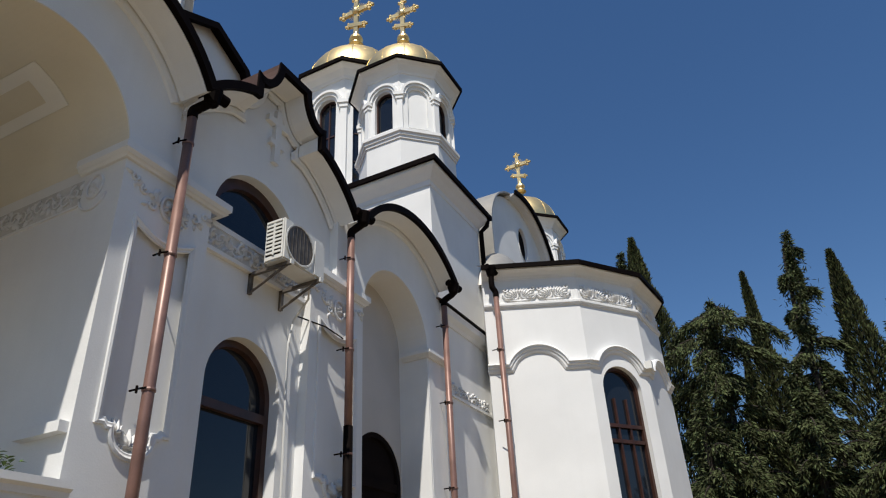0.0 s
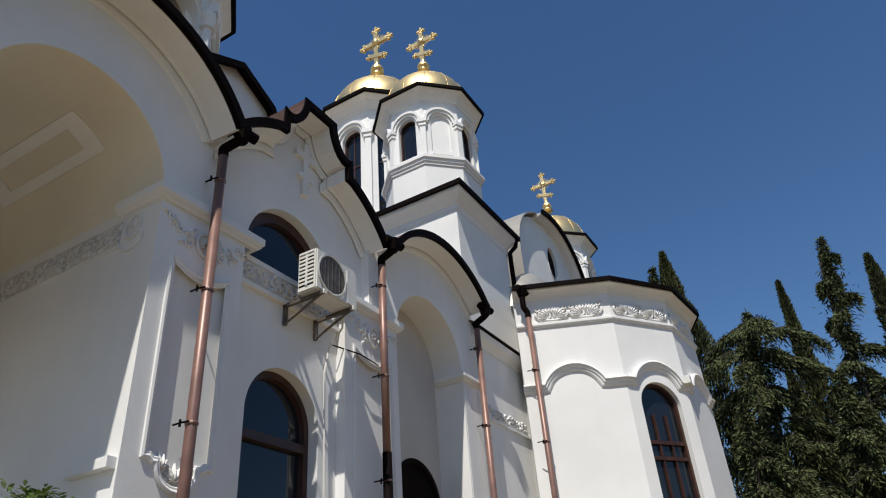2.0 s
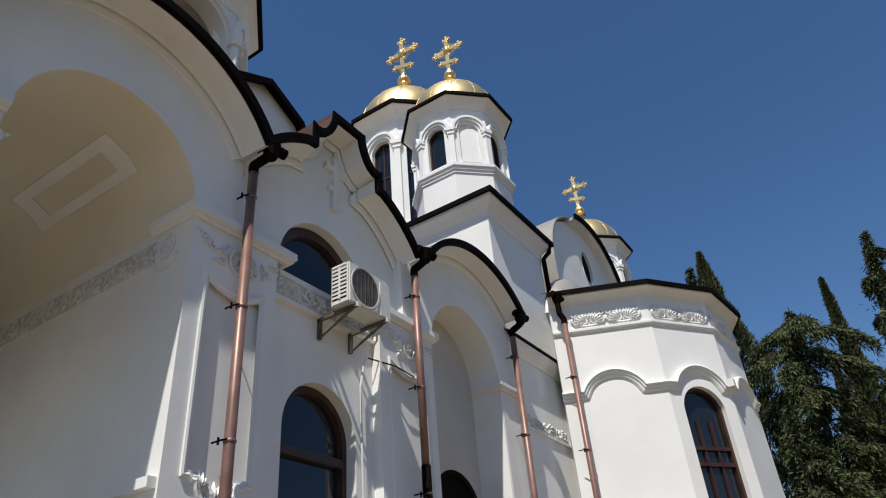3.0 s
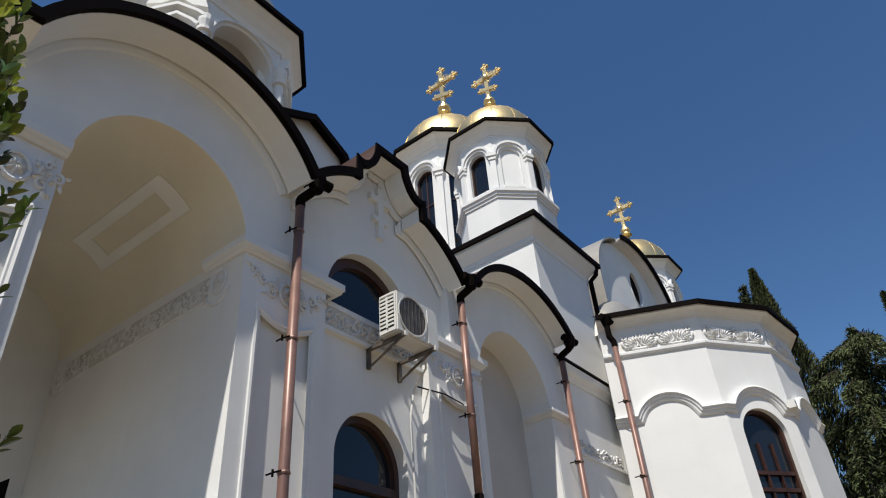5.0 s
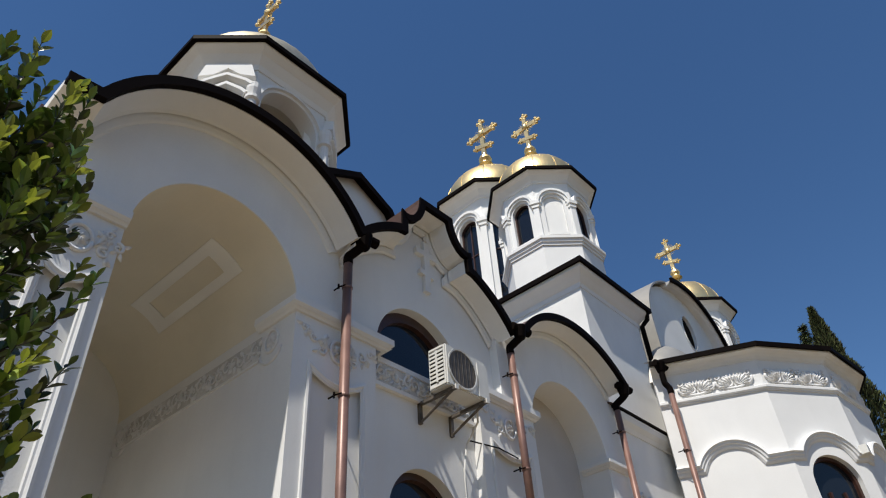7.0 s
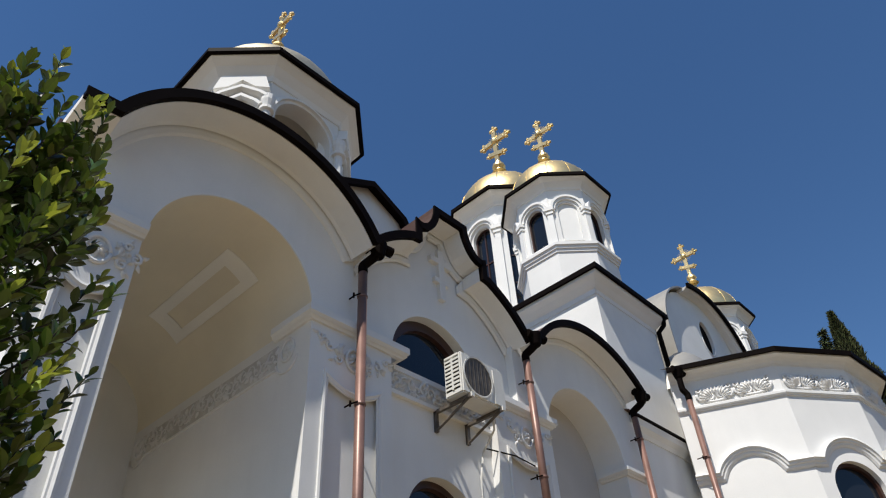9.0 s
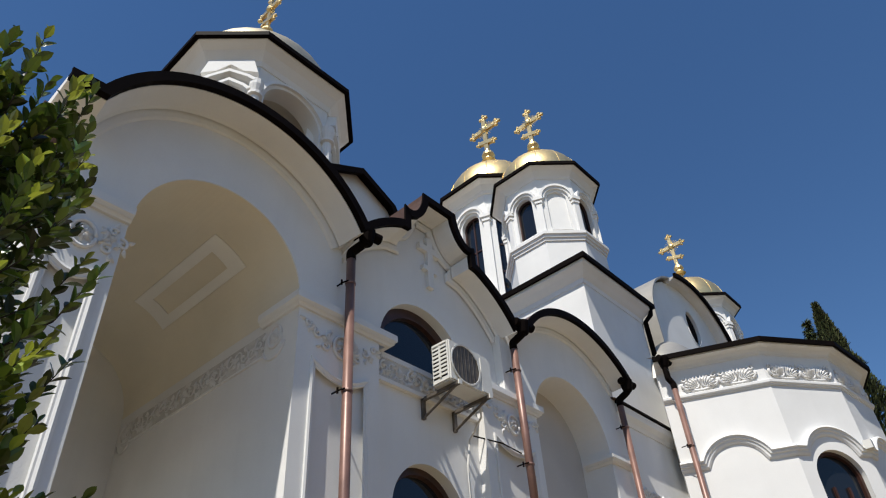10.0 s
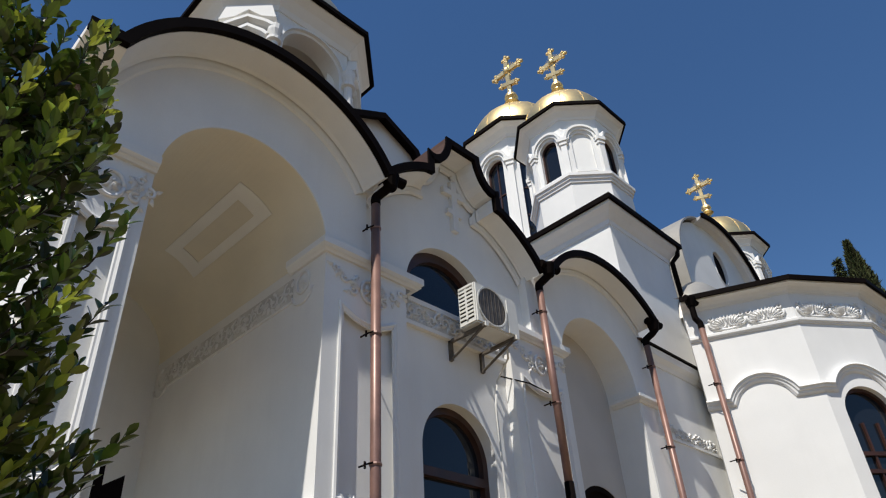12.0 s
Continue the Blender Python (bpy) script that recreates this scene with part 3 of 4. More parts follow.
peak = Vector((-4.4, 13.3, 8.15))
va = [bm.verts.new(p + (p - Vector((-4.4, 13.3, 0))).normalized() * 0.24 + Vector((0, 0, 7.535))) for p in APSE]
vb = [bm.verts.new(peak + (p - Vector((-4.4, 13.3, 0))) * 0.4) for p in APSE]
for i in range(5):
    bm.faces.new((va[i], va[i + 1], vb[i + 1], vb[i]))
bm.faces.new(vb)
part("roof", bm, ROOF, apse, "brown sheet metal roof")
flood = thing("floodlight", "small white wall floodlight on the apse corner", "floodlight", (-2.05, 12.40, 5.70))
part("housing", box(bmesh.new(), -2.11, -1.99, 12.34, 12.48, 5.64, 5.78), PLASTIC, flood)
part("arm", tube(bmesh.new(), [(-2.2, 12.55, 5.70), (-2.06, 12.43, 5.70)], 0.012), STEEL, flood)

part("wall", extrude(bmesh.new(), [(-4.42, 10.69, 0), (-4.84, 11.70, 0), (-4.55, 11.70, 0), (-4.15, 10.86, 0)], (0, 0, 7.30)), STUCCO, apse)
# low pale sheet hump on the apse roof, against the round gable
bm = bmesh.new()
hump = [[bm.verts.new((-4.84 + 0.75 * u * math.cos(a), 12.75 + 1.25 * u * math.sin(a), 7.70 + 1.20 * (1 - u * u) ** 0.7)) for a in [math.pi * (-0.5 + i / 16) for i in range(17)]] for u in (0.02, 0.35, 0.6, 0.8, 0.93, 1.0)]
for ra, rb in zip(hump, hump[1:]):
    for i in range(16):
        bm.faces.new((ra[i], ra[i + 1], rb[i + 1], rb[i]))
part("roof_hump", bm, PALEROOF, apse, "pale grey sheet metal hump on the roof", smooth=True)

# ---- round gable over the apse, with an oval window ----
trans = thing("transept_gable", "white rounded gable with a dark oval window above the apse roof", "gable", (-4.9, 13.85, 7.5))
GYC, GZC, OY, OZ, GX = 14.9, 9.6, 14.98, 10.34, -4.9
def bulge(a, grow=0.0):
    """A point of the gable line: wider on the near side than on the far one."""
    c = math.cos(radians(a))
    return (GYC + (1.80 if c > 0 else 2.20) * c * (1 + grow), GZC + 1.80 * math.sin(radians(a)) * (1 + grow))


bm = bmesh.new()
crown = [bulge(a) for a in range(180, -1, -5)]
for s in (-1, 1):
    side = [p for p in crown if (p[0] - OY) * s > 0.01]
    side = side if s < 0 else side[::-1]
    pts = [(side[0][0], 7.2)] + side + [(OY, 11.36)]
    pts += [(OY + s * 0.30 * math.sin(radians(a)), OZ + 0.46 * math.cos(radians(a))) for a in range(0, 181, 12)] + [(OY, 7.2)]
    extrude(bm, at_x(GX - 0.09, pts), (-0.3, 0, 0))
part("wall", bm, STUCCO, trans)
rim = [bulge(a, 0.055) for a in range(112, -1, -6)]
rim += [(rim[-1][0] + 0.2, 7.7)]
part("eave", sweep(bmesh.new(), at_x(GX, rim)[::-1], [(0.02, 0.17), (0.02, 0.23), (-0.09, 0.23), (-0.09, 0.16), (-0.042, 0.16), (-0.042, 0.17)], (1, 0, 0)), METAL, trans, "dark metal roof edge")
vault = [(bulge(180, 0.05)[0], 7.6)] + [bulge(a, 0.05) for a in range(180, -1, -6)]
part("roof", sweep(bmesh.new(), at_x(GX, vault)[::-1], [(0.0, -2.0), (0.0, 0.05), (-0.04, 0.05), (-0.04, -2.0)], (1, 0, 0)), PALEROOF, trans, "pale grey sheet metal barrel roof")
part("cornice", sweep(bmesh.new(), at_x(GX, rim)[::-1], [(-0.045, 0.155), (-0.08, 0.14), (-0.12, 0.05), (-0.13, -0.10), (-0.045, -0.10)], (1, 0, 0)), STUCCO, trans)
part("window_glass", extrude(bmesh.new(), at_x(GX - 0.15, [(OY + 0.31 * math.sin(radians(a)), OZ + 0.48 * math.cos(radians(a))) for a in range(0, 360, 15)]), (-0.01, 0, 0)), DARKIN, trans, "dark oval window")
part("window_frame", tube(bmesh.new(), at_x(GX - 0.085, [(OY + 0.31 * math.sin(radians(a)), OZ + 0.48 * math.cos(radians(a))) for a in range(0, 361, 15)]), 0.013, 6), STUCCO, trans)


# ---- towers ----
def octagon(c, ap, z, ph=22.5):
    r = ap / math.cos(radians(22.5))
    return [Vector((c[0] + r * math.cos(radians(ph + 45 * i)), c[1] + r * math.sin(radians(ph + 45 * i)), z)) for i in range(8)]


def cross_part(parent, base, h, mat_=GOLD):
    """Three-barred gilded cross with knobbed ends and rays, bars along x."""
    b, k = Vector(base), h / 1.5
    def bar(bm, p, q, w=0.055, d=0.035):
        p, q = Vector(p), Vector(q)
        e = (q - p).normalized()
        sd = e.cross(Vector((0, 1, 0))).normalized() * w * k
        y = Vector((0, d * k, 0))
        extrude(bm, [b + p * k + sd - y, b + q * k + sd - y, b + q * k - sd - y, b + p * k - sd - y], y * 2)
    bm = bmesh.new()
    lathe(bm, [(0.10 * k, -0.05 * k), (0.17 * k, 0.0), (0.11 * k, 0.06 * k), (0.10 * k, 0.10 * k), (0.15 * k, 0.17 * k), (0.13 * k, 0.25 * k), (0.05 * k, 0.32 * k), (0.04 * k, 0.40 * k)], b, 14)
    bar(bm, (0, 0, 0.3), (0, 0, 1.38), 0.052, 0.030)
    bar(bm, (-0.30, 0, 1.04), (0.30, 0, 1.04), 0.058, 0.036)
    bar(bm, (-0.18, 0, 0.68), (0.18, 0, 0.56), 0.05, 0.040)
    for x, z, r in ((0, 1.42, 0.085), (-0.33, 1.04, 0.085), (0.33, 1.04, 0.085), (-0.20, 0.69, 0.065), (0.20, 0.55, 0.065)):
        for dx, dz in ((0, 0), (r * 0.9, 0), (-r * 0.9, 0), (0, r * 0.9), (0, -r * 0.9)):
            bmesh.ops.create_icosphere(bm, subdivisions=1, radius=r * 0.62 * k, matrix=Matrix.Translation(b + Vector((x + dx, 0, z + dz)) * k))
    bmesh.ops.create_icosphere(bm, subdivisions=2, radius=0.10 * k, matrix=Matrix.Translation(b + Vector((0, 0, 1.04)) * k))
    for i in range(24):
        a = math.pi * 2 * (i + 0.5) / 24
        if abs(math.sin(2 * a)) > 0.45:
            tube(bm, [b + Vector((0.09 * math.cos(a), 0, 1.04 + 0.09 * math.sin(a))) * k, b + Vector((0.24 * math.cos(a), 0, 1.04 + 0.24 * math.sin(a))) * k], 0.013 * k, 4, 0.4)
    return part("cross", bm, mat_, parent, "gilded three-barred cross with knobbed ends")


def drum_tower(c, s, z_eave, z_low, label, name="dome_tower", glazed=(0, 2, 4, 6), dome_mat=GOLD, tall=1.83, bars=False):
    """Octagonal tower of scale s: sill band, arched faces, eave, dome and cross."""
    t = thing(name, label, "tower", (c[0], c[1], z_low), group="church towers")
    ap, ea = 0.94 * s, 1.19 * s
    sill = z_eave - tall * s
    hw = ap * math.tan(radians(22.5))
    part("base", extrude(bmesh.new(), octagon(c, ap + 0.02 * s, z_low), (0, 0, sill - z_low)), STUCCO, t)
    part("sill_band", sweep(bmesh.new(), octagon(c, ap, sill - 0.20 * s), [(-0.05 * s, 0), (0.045 * s, 0), (0.05 * s, 0.06 * s), (0.075 * s, 0.07 * s), (0.08 * s, 0.12 * s), (0.11 * s, 0.14 * s), (0.11 * s, 0.21 * s), (0.03 * s, 0.25 * s), (-0.05 * s, 0.25 * s)], (0, 0, 1), closed=True), STUCCO, t)
    wr, wz, w0 = 0.215 * s, z_eave - 0.86 * s, sill + 0.13 * s
    for i in range(8):
        a = radians(45 * i)
        n = Vector((math.cos(a), math.sin(a), 0))
        al = Vector((-n.y, n.x, 0))
        mid = Vector((c[0], c[1], 0)) + n * ap
        def P(o, z, d=0.0):
            return mid + al * o + n * d + Vector((0, 0, z))
        bm = bmesh.new()
        for sg in (-1, 1):
            pts = [(sg * hw, sill), (sg * hw, z_eave), (0, z_eave), (0, wz + wr)] + [(sg * wr * math.sin(radians(q)), wz + wr * math.cos(radians(q))) for q in range(9, 91, 9)] + [(sg * wr, w0), (0, w0), (0, sill)]
            extrude(bm, [P(o, z) for o, z in pts], n * (-0.16 * s))
        part("wall", bm, STUCCO, t)
        ring = arch_ring(0, wz, wr, w0)
        if i in glazed:
            w = part("window", sweep(bmesh.new(), [P(o, z, -0.13 * s) for o, z in ring][::-1], [(0.01, 0), (0.01, 0.05 * s), (-0.03 * s, 0.05 * s), (-0.03 * s, 0)], n), WOOD, t, "brown framed arched window")
            part("pane", extrude(bmesh.new(), [P(o, z, -0.12 * s) for o, z in ring], n * -0.01), GLASS, w)
            if bars:
              for tz in (0.35, 0.68):
                h_ = w0 + (wz - w0) * tz
                part("transom", extrude(bmesh.new(), [P(-wr, h_ - 0.012 * s, -0.119 * s), P(wr, h_ - 0.012 * s, -0.119 * s), P(wr, h_ + 0.012 * s, -0.119 * s), P(-wr, h_ + 0.012 * s, -0.119 * s)], n * 0.026), WOOD, w)
              part("mullion", extrude(bmesh.new(), [P(-0.012 * s, w0, -0.119 * s), P(0.012 * s, w0, -0.119 * s), P(0.012 * s, wz + wr, -0.119 * s), P(-0.012 * s, wz + wr, -0.119 * s)], n * 0.03), WOOD, w)
        else:
            part("blind_panel", extrude(bmesh.new(), [P(o, z, -0.05 * s) for o, z in ring], n * -0.06), STUCCO, t)
            part("panel_sill", extrude(bmesh.new(), [P(-wr, w0 - 0.03 * s, 0), P(wr, w0 - 0.03 * s, 0), P(wr, w0 + 0.03 * s, 0), P(-wr, w0 + 0.03 * s, 0)], n * 0.03 * s), STUCCO, t)
        # double archivolt springing from small capitals
        big = hw - 0.075 * s
        for r0, r1, d in ((big, big + 0.055 * s, 0.075 * s), (big - 0.055 * s, big, 0.045 * s)):
            path = [P(o, z) for o, z in arc(0, wz + 0.02 * s, r1, 180, 0, 18)]
            part("archivolt", sweep(bmesh.new(), path[::-1], [(0, -0.02 * s), (0, d), (r0 - r1, d), (r0 - r1, -0.02 * s)], n), STUCCO, t)
        # corner pier with capital
        cv = P(hw, 0)
        nv = (cv - Vector((c[0], c[1], 0))).normalized()
        sd = Vector((-nv.y, nv.x, 0))
        def Q(o, d, z):
            v = cv + sd * o + nv * d
            return Vector((v.x, v.y, z))
        bm = bmesh.new()
        for z0, z1, w_, d_ in ((sill, wz - 0.14 * s, 0.075, 0.03), (wz - 0.14 * s, wz - 0.09 * s, 0.10, 0.05), (wz - 0.09 * s, wz - 0.05 * s, 0.085, 0.04), (wz - 0.05 * s, wz + 0.04 * s, 0.12, 0.07)):
            extrude(bm, [Q(-w_ * s, -0.08 * s, z0), Q(w_ * s, -0.08 * s, z0), Q(w_ * 0.8 * s, d_ * s, z0), Q(-w_ * 0.8 * s, d_ * s, z0)], (0, 0, z1 - z0))
        part("corner_pier", bm, STUCCO, t)
    oc = octagon(c, ap, z_eave - 0.28 * s)
    part("cornice", sweep(bmesh.new(), oc, [(-0.05 * s, 0), (0.02 * s, 0), (0.04 * s, 0.06 * s), (0.12 * s, 0.16 * s), (0.215 * s, 0.22 * s), (0.215 * s, 0.26 * s), (-0.05 * s, 0.26 * s)], (0, 0, 1), closed=True), STUCCO, t, "white coved cornice")
    part("eave", sweep(bmesh.new(), octagon(c, ap, z_eave - 0.02 * s), [(0.0, 0), (0.25 * s, -0.03 * s), (0.265 * s, -0.03 * s), (0.265 * s, 0.05 * s), (0.0, 0.13 * s)], (0, 0, 1), closed=True), METAL, t, "dark metal drip edge")
    prof = [(ap + 0.1 * s, z_eave + 0.06 * s), (0.98 * s, z_eave + 0.10 * s), (1.0 * s, z_eave + 0.22 * s)]
    prof += [(1.0 * s * math.cos(radians(q)), z_eave + 0.22 * s + 1.0 * s * math.sin(radians(q))) for q in range(8, 84, 8)] + [(0.11 * s, z_eave + 1.28 * s), (0.075 * s, z_eave + 1.42 * s), (0.06 * s, z_eave + 1.70 * s), (0.0, z_eave + 1.71 * s)]
    bm = lathe(bmesh.new(), prof, (c[0], c[1], 0), 32)
    part("dome", bm, dome_mat, t, "gilded dome of curved sheets", smooth=True)
    for i in range(12):
        a = 2 * math.pi * i / 12
        part("seam", tube(bmesh.new(), [(c[0] + r * math.cos(a), c[1] + r * math.sin(a), z) for r, z in prof[2:-4]], 0.008 * s, 4), dome_mat, t)
    cross_part(t, (c[0], c[1], z_eave + 1.58 * s), 1.53 * s)
    return t


drum_tower((-5.9, 10.65), 1.0, 12.45, 9.4, "white octagonal church tower with gilded dome and cross", glazed=(0, 2, 4, 6))
drum_tower((-9.36, 13.74), 1.5, 16.10, 11.0, "large white octagonal church drum with gilded dome and cross", glazed=range(8), tall=2.9, bars=True)
drum_tower((-5.85, 18.04), 1.0, 12.45, 9.4, "white octagonal church tower behind the rounded gable, gilded dome")

# square base under the near tower
pod = thing("tower_base", "white square tower base with a dark metal eave", "tower base", (-5.9, 10.65, 6.0))
part("wall", box(bmesh.new(), -6.95, -4.85, 9.60, 11.70, 5.0, 9.25), STUCCO, pod)
sq = [(-6.95, 9.60, 9.0), (-4.85, 9.60, 9.0), (-4.85, 11.70, 9.0), (-6.95, 11.70, 9.0)]
part("cornice", sweep(bmesh.new(), sq, [(-0.05, 0.0), (0.015, 0.0), (0.02, 0.10), (0.05, 0.13), (0.12, 0.22), (0.20, 0.30), (0.20, 0.38), (-0.05, 0.38)], (0, 0, 1), closed=True), STUCCO, pod)
part("eave", sweep(bmesh.new(), sq, [(0.0, 0.38), (0.26, 0.36), (0.26, 0.46), (0.0, 0.52)], (0, 0, 1), closed=True), METAL, pod, "dark metal drip edge")
bm = bmesh.new()
va = [bm.verts.new(p) for p in ((-7.2, 9.35, 9.455), (-4.6, 9.35, 9.455), (-4.6, 11.95, 9.455), (-7.2, 11.95, 9.455))]
vb = [bm.verts.new(p) for p in ((-6.7, 9.85, 9.85), (-5.1, 9.85, 9.85), (-5.1, 11.45, 9.85), (-6.7, 11.45, 9.85))]
for i in range(4):
    bm.faces.new((va[i], va[(i + 1) % 4], vb[(i + 1) % 4], vb[i]))
bm.faces.new(vb)
part("roof", bm, ROOF, pod, "brown sheet metal roof")

# nave behind, closing the church
nave = thing("nave", "white church nave body behind the gables", "building", (-9, 9, 0))
part("wall", box(bmesh.new(), -13.6, -8.3, 0.6, 22.0, 0.0, 8.2), STUCCO, nave)
part("wall", box(bmesh.new(), -8.3, -5.4, 3.6, 9.5, 0.0, 6.2), STUCCO, nave)
part("wall", box(bmesh.new(), -8.3, -5.1, 9.5, 19.3, 0.0, 7.4), STUCCO, nave)
part("wall", box(bmesh.new(), -11.6, -7.0, 11.5, 16.1, 8.2, 11.2), STUCCO, nave)
part("roof", box(bmesh.new(), -13.9, -8.2, 0.4, 22.2, 8.2, 8.3), ROOF, nave)

# ---- belfry over the porch ----
BC = (-6.77, 3.57)
bel = thing("belfry", "white octagonal open belfry with arched openings and pale gilded dome", "tower", (BC[0], BC[1], 6.5), group="church towers")
def chamfered(h, q, z):
    """Square of half-width h with corners cut back by q."""
    x, y = BC
    return [Vector(p) for p in ((x + h, y - h + q, z), (x + h, y + h - q, z), (x + h - q, y + h, z), (x - h + q, y + h, z), (x - h, y + h - q, z), (x - h, y - h + q, z), (x - h + q, y - h, z), (x + h - q, y - h, z))]


BH, BQ, BE = 1.12, 0.52, 10.24
ring = chamfered(BH, BQ, 0)
for i in range(8):
    p, q = ring[i], ring[(i + 1) % 8]
    mid, al, hw = (p + q) / 2, (q - p).normalized(), (q - p).length / 2
    n = al.cross(Vector((0, 0, 1)))
    def P(o, z, d=0.0):
        return mid + al * o + n * d + Vector((0, 0, z))
    if i % 2 == 0:
        r, wz = 0.48, 9.33
        bm = bmesh.new()
        for s in (-1, 1):
            pts = [(s * hw, 7.0), (s * hw, BE), (0, BE), (0, wz + r)] + [(s * r * math.sin(radians(a)), wz + r * math.cos(radians(a))) for a in range(6, 91, 6)] + [(s * r, 8.0), (0, 8.0), (0, 7.0)]
            extrude(bm, [P(o, z) for o, z in pts], n * -0.28)
        part("wall", bm, STUCCO, bel)
        part("archivolt", sweep(bmesh.new(), [P(o, z) for o, z in arc(0, wz, r + 0.10, 180, 0, 20)][::-1], [(0, -0.01), (0, 0.035), (-0.05, 0.05), (-0.05, -0.01)], n), STUCCO, bel)
    else:
        part("wall", extrude(bmesh.new(), [P(-hw, 7.0), P(hw, 7.0), P(hw, BE), P(-hw, BE)], n * -0.28), STUCCO, bel)
        for k, (w, zt, d) in enumerate(((0.38, 9.70, 0.15), (0.30, 9.56, 0.11), (0.21, 9.42, 0.06))):
            hood = [P(-w, zt - 0.22, 0), P(-w * 0.75, zt - 0.14, 0), P(0, zt, 0), P(w * 0.75, zt - 0.14, 0), P(w, zt - 0.22, 0)]
            part("hood_moulding", sweep(bmesh.new(), hood[::-1], [(0, -0.01), (0, d), (-0.05, d), (-0.08, d * 0.6), (-0.08, -0.01)], n), STUCCO, bel)
        part("entablature", extrude(bmesh.new(), [P(o, z) for o, z in ((-hw - 0.02, 9.62), (-hw * 0.5, 9.66), (0, 9.80), (hw * 0.5, 9.66), (hw + 0.02, 9.62), (hw - 0.06, 9.90), (-hw + 0.06, 9.90))], n * 0.14), STUCCO, bel)
        part("blind_panel", extrude(bmesh.new(), [P(-0.2, 8.0), P(0.2, 8.0), P(0.2, 9.2), P(0, 9.33), P(-0.2, 9.2)], n * 0.02), STUCCO, bel)
    # slender column on each corner
    o = P(hw, 0, 0.05)
    part("column", lathe(bmesh.new(), [(0.065, 7.0), (0.065, 9.18), (0.105, 9.20), (0.105, 9.25), (0.07, 9.28), (0.10, 9.40), (0.10, 9.50)], (o.x, o.y, 0), 12), STUCCO, bel)
part("cornice", sweep(bmesh.new(), chamfered(BH, BQ, BE - 0.32), [(-0.05, 0), (0.02, 0), (0.05, 0.08), (0.15, 0.2), (0.26, 0.28), (0.26, 0.33), (-0.05, 0.33)], (0, 0, 1), closed=True), STUCCO, bel, "white coved cornice")
part("eave", sweep(bmesh.new(), chamfered(BH, BQ, BE), [(0.0, 0.01), (0.33, -0.02), (0.33, 0.06), (0.0, 0.16)], (0, 0, 1), closed=True), METAL, bel, "dark metal drip edge")
DOMEB = mat("pale_gilded_sheet", (0.66, 0.58, 0.40), 0.42, 0.8, var=0.2, scale=3, fine=20, bump=0.2, depth=0.01)
prof = [(1.18, BE + 0.1), (1.22, BE + 0.28)] + [(1.23 * math.cos(radians(q)), BE + 0.34 + 1.08 * math.sin(radians(q))) for q in range(0, 84, 6)] + [(0.1, BE + 1.45), (0.07, BE + 1.62), (0.06, BE + 2.2), (0, BE + 2.21)]
part("dome", lathe(bmesh.new(), prof, (BC[0], BC[1], 0), 32), DOMEB, bel, "pale gilded sheet dome", smooth=True)
cross_part(bel, (BC[0], BC[1], BE + 2.16), 1.25)
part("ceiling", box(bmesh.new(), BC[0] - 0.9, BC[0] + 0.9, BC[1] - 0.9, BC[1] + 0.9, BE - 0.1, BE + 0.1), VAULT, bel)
# gabled shoulder below the belfry
sh = [(1.75, 8.15), (2.38, 8.55), (3.57, 8.45), (4.08, 8.66), (4.76, 9.02), (5.40, 8.68), (5.75, 8.0)]
part("wall", extrude(bmesh.new(), at_x(-5.62, [(1.75, 6.75)] + [(y, z - 0.03) for y, z in sh] + [(5.75, 6.75)]), (-1.6, 0, 0)), STUCCO, bel)
part("eave", sweep(bmesh.new(), at_x(-5.62, sh)[::-1], [(0, -1.6), (0, 0.16), (-0.10, 0.16), (-0.10, 0.1), (-0.03, 0.1), (-0.03, -1.6)], (1, 0, 0)), METAL, bel, "dark metal drip edge")


# ---- rainwater pipes ----
def rounded(pts, n=4):
    """The same run with its bends drawn as smooth curves."""
    pts = [Vector(p) for p in pts]
    ext, res = [pts[0] * 2 - pts[1]] + pts + [pts[-1] * 2 - pts[-2]], []
    for i in range(1, len(ext) - 2):
        a, b, c, d = ext[i - 1:i + 3]
        for k in range(n):
            t = k / n
            res.append(0.5 * (2 * b + (c - a) * t + (2 * a - 5 * b + 4 * c - d) * t * t + (3 * b - a - 3 * c + d) * t ** 3))
    return res + [pts[-1]]


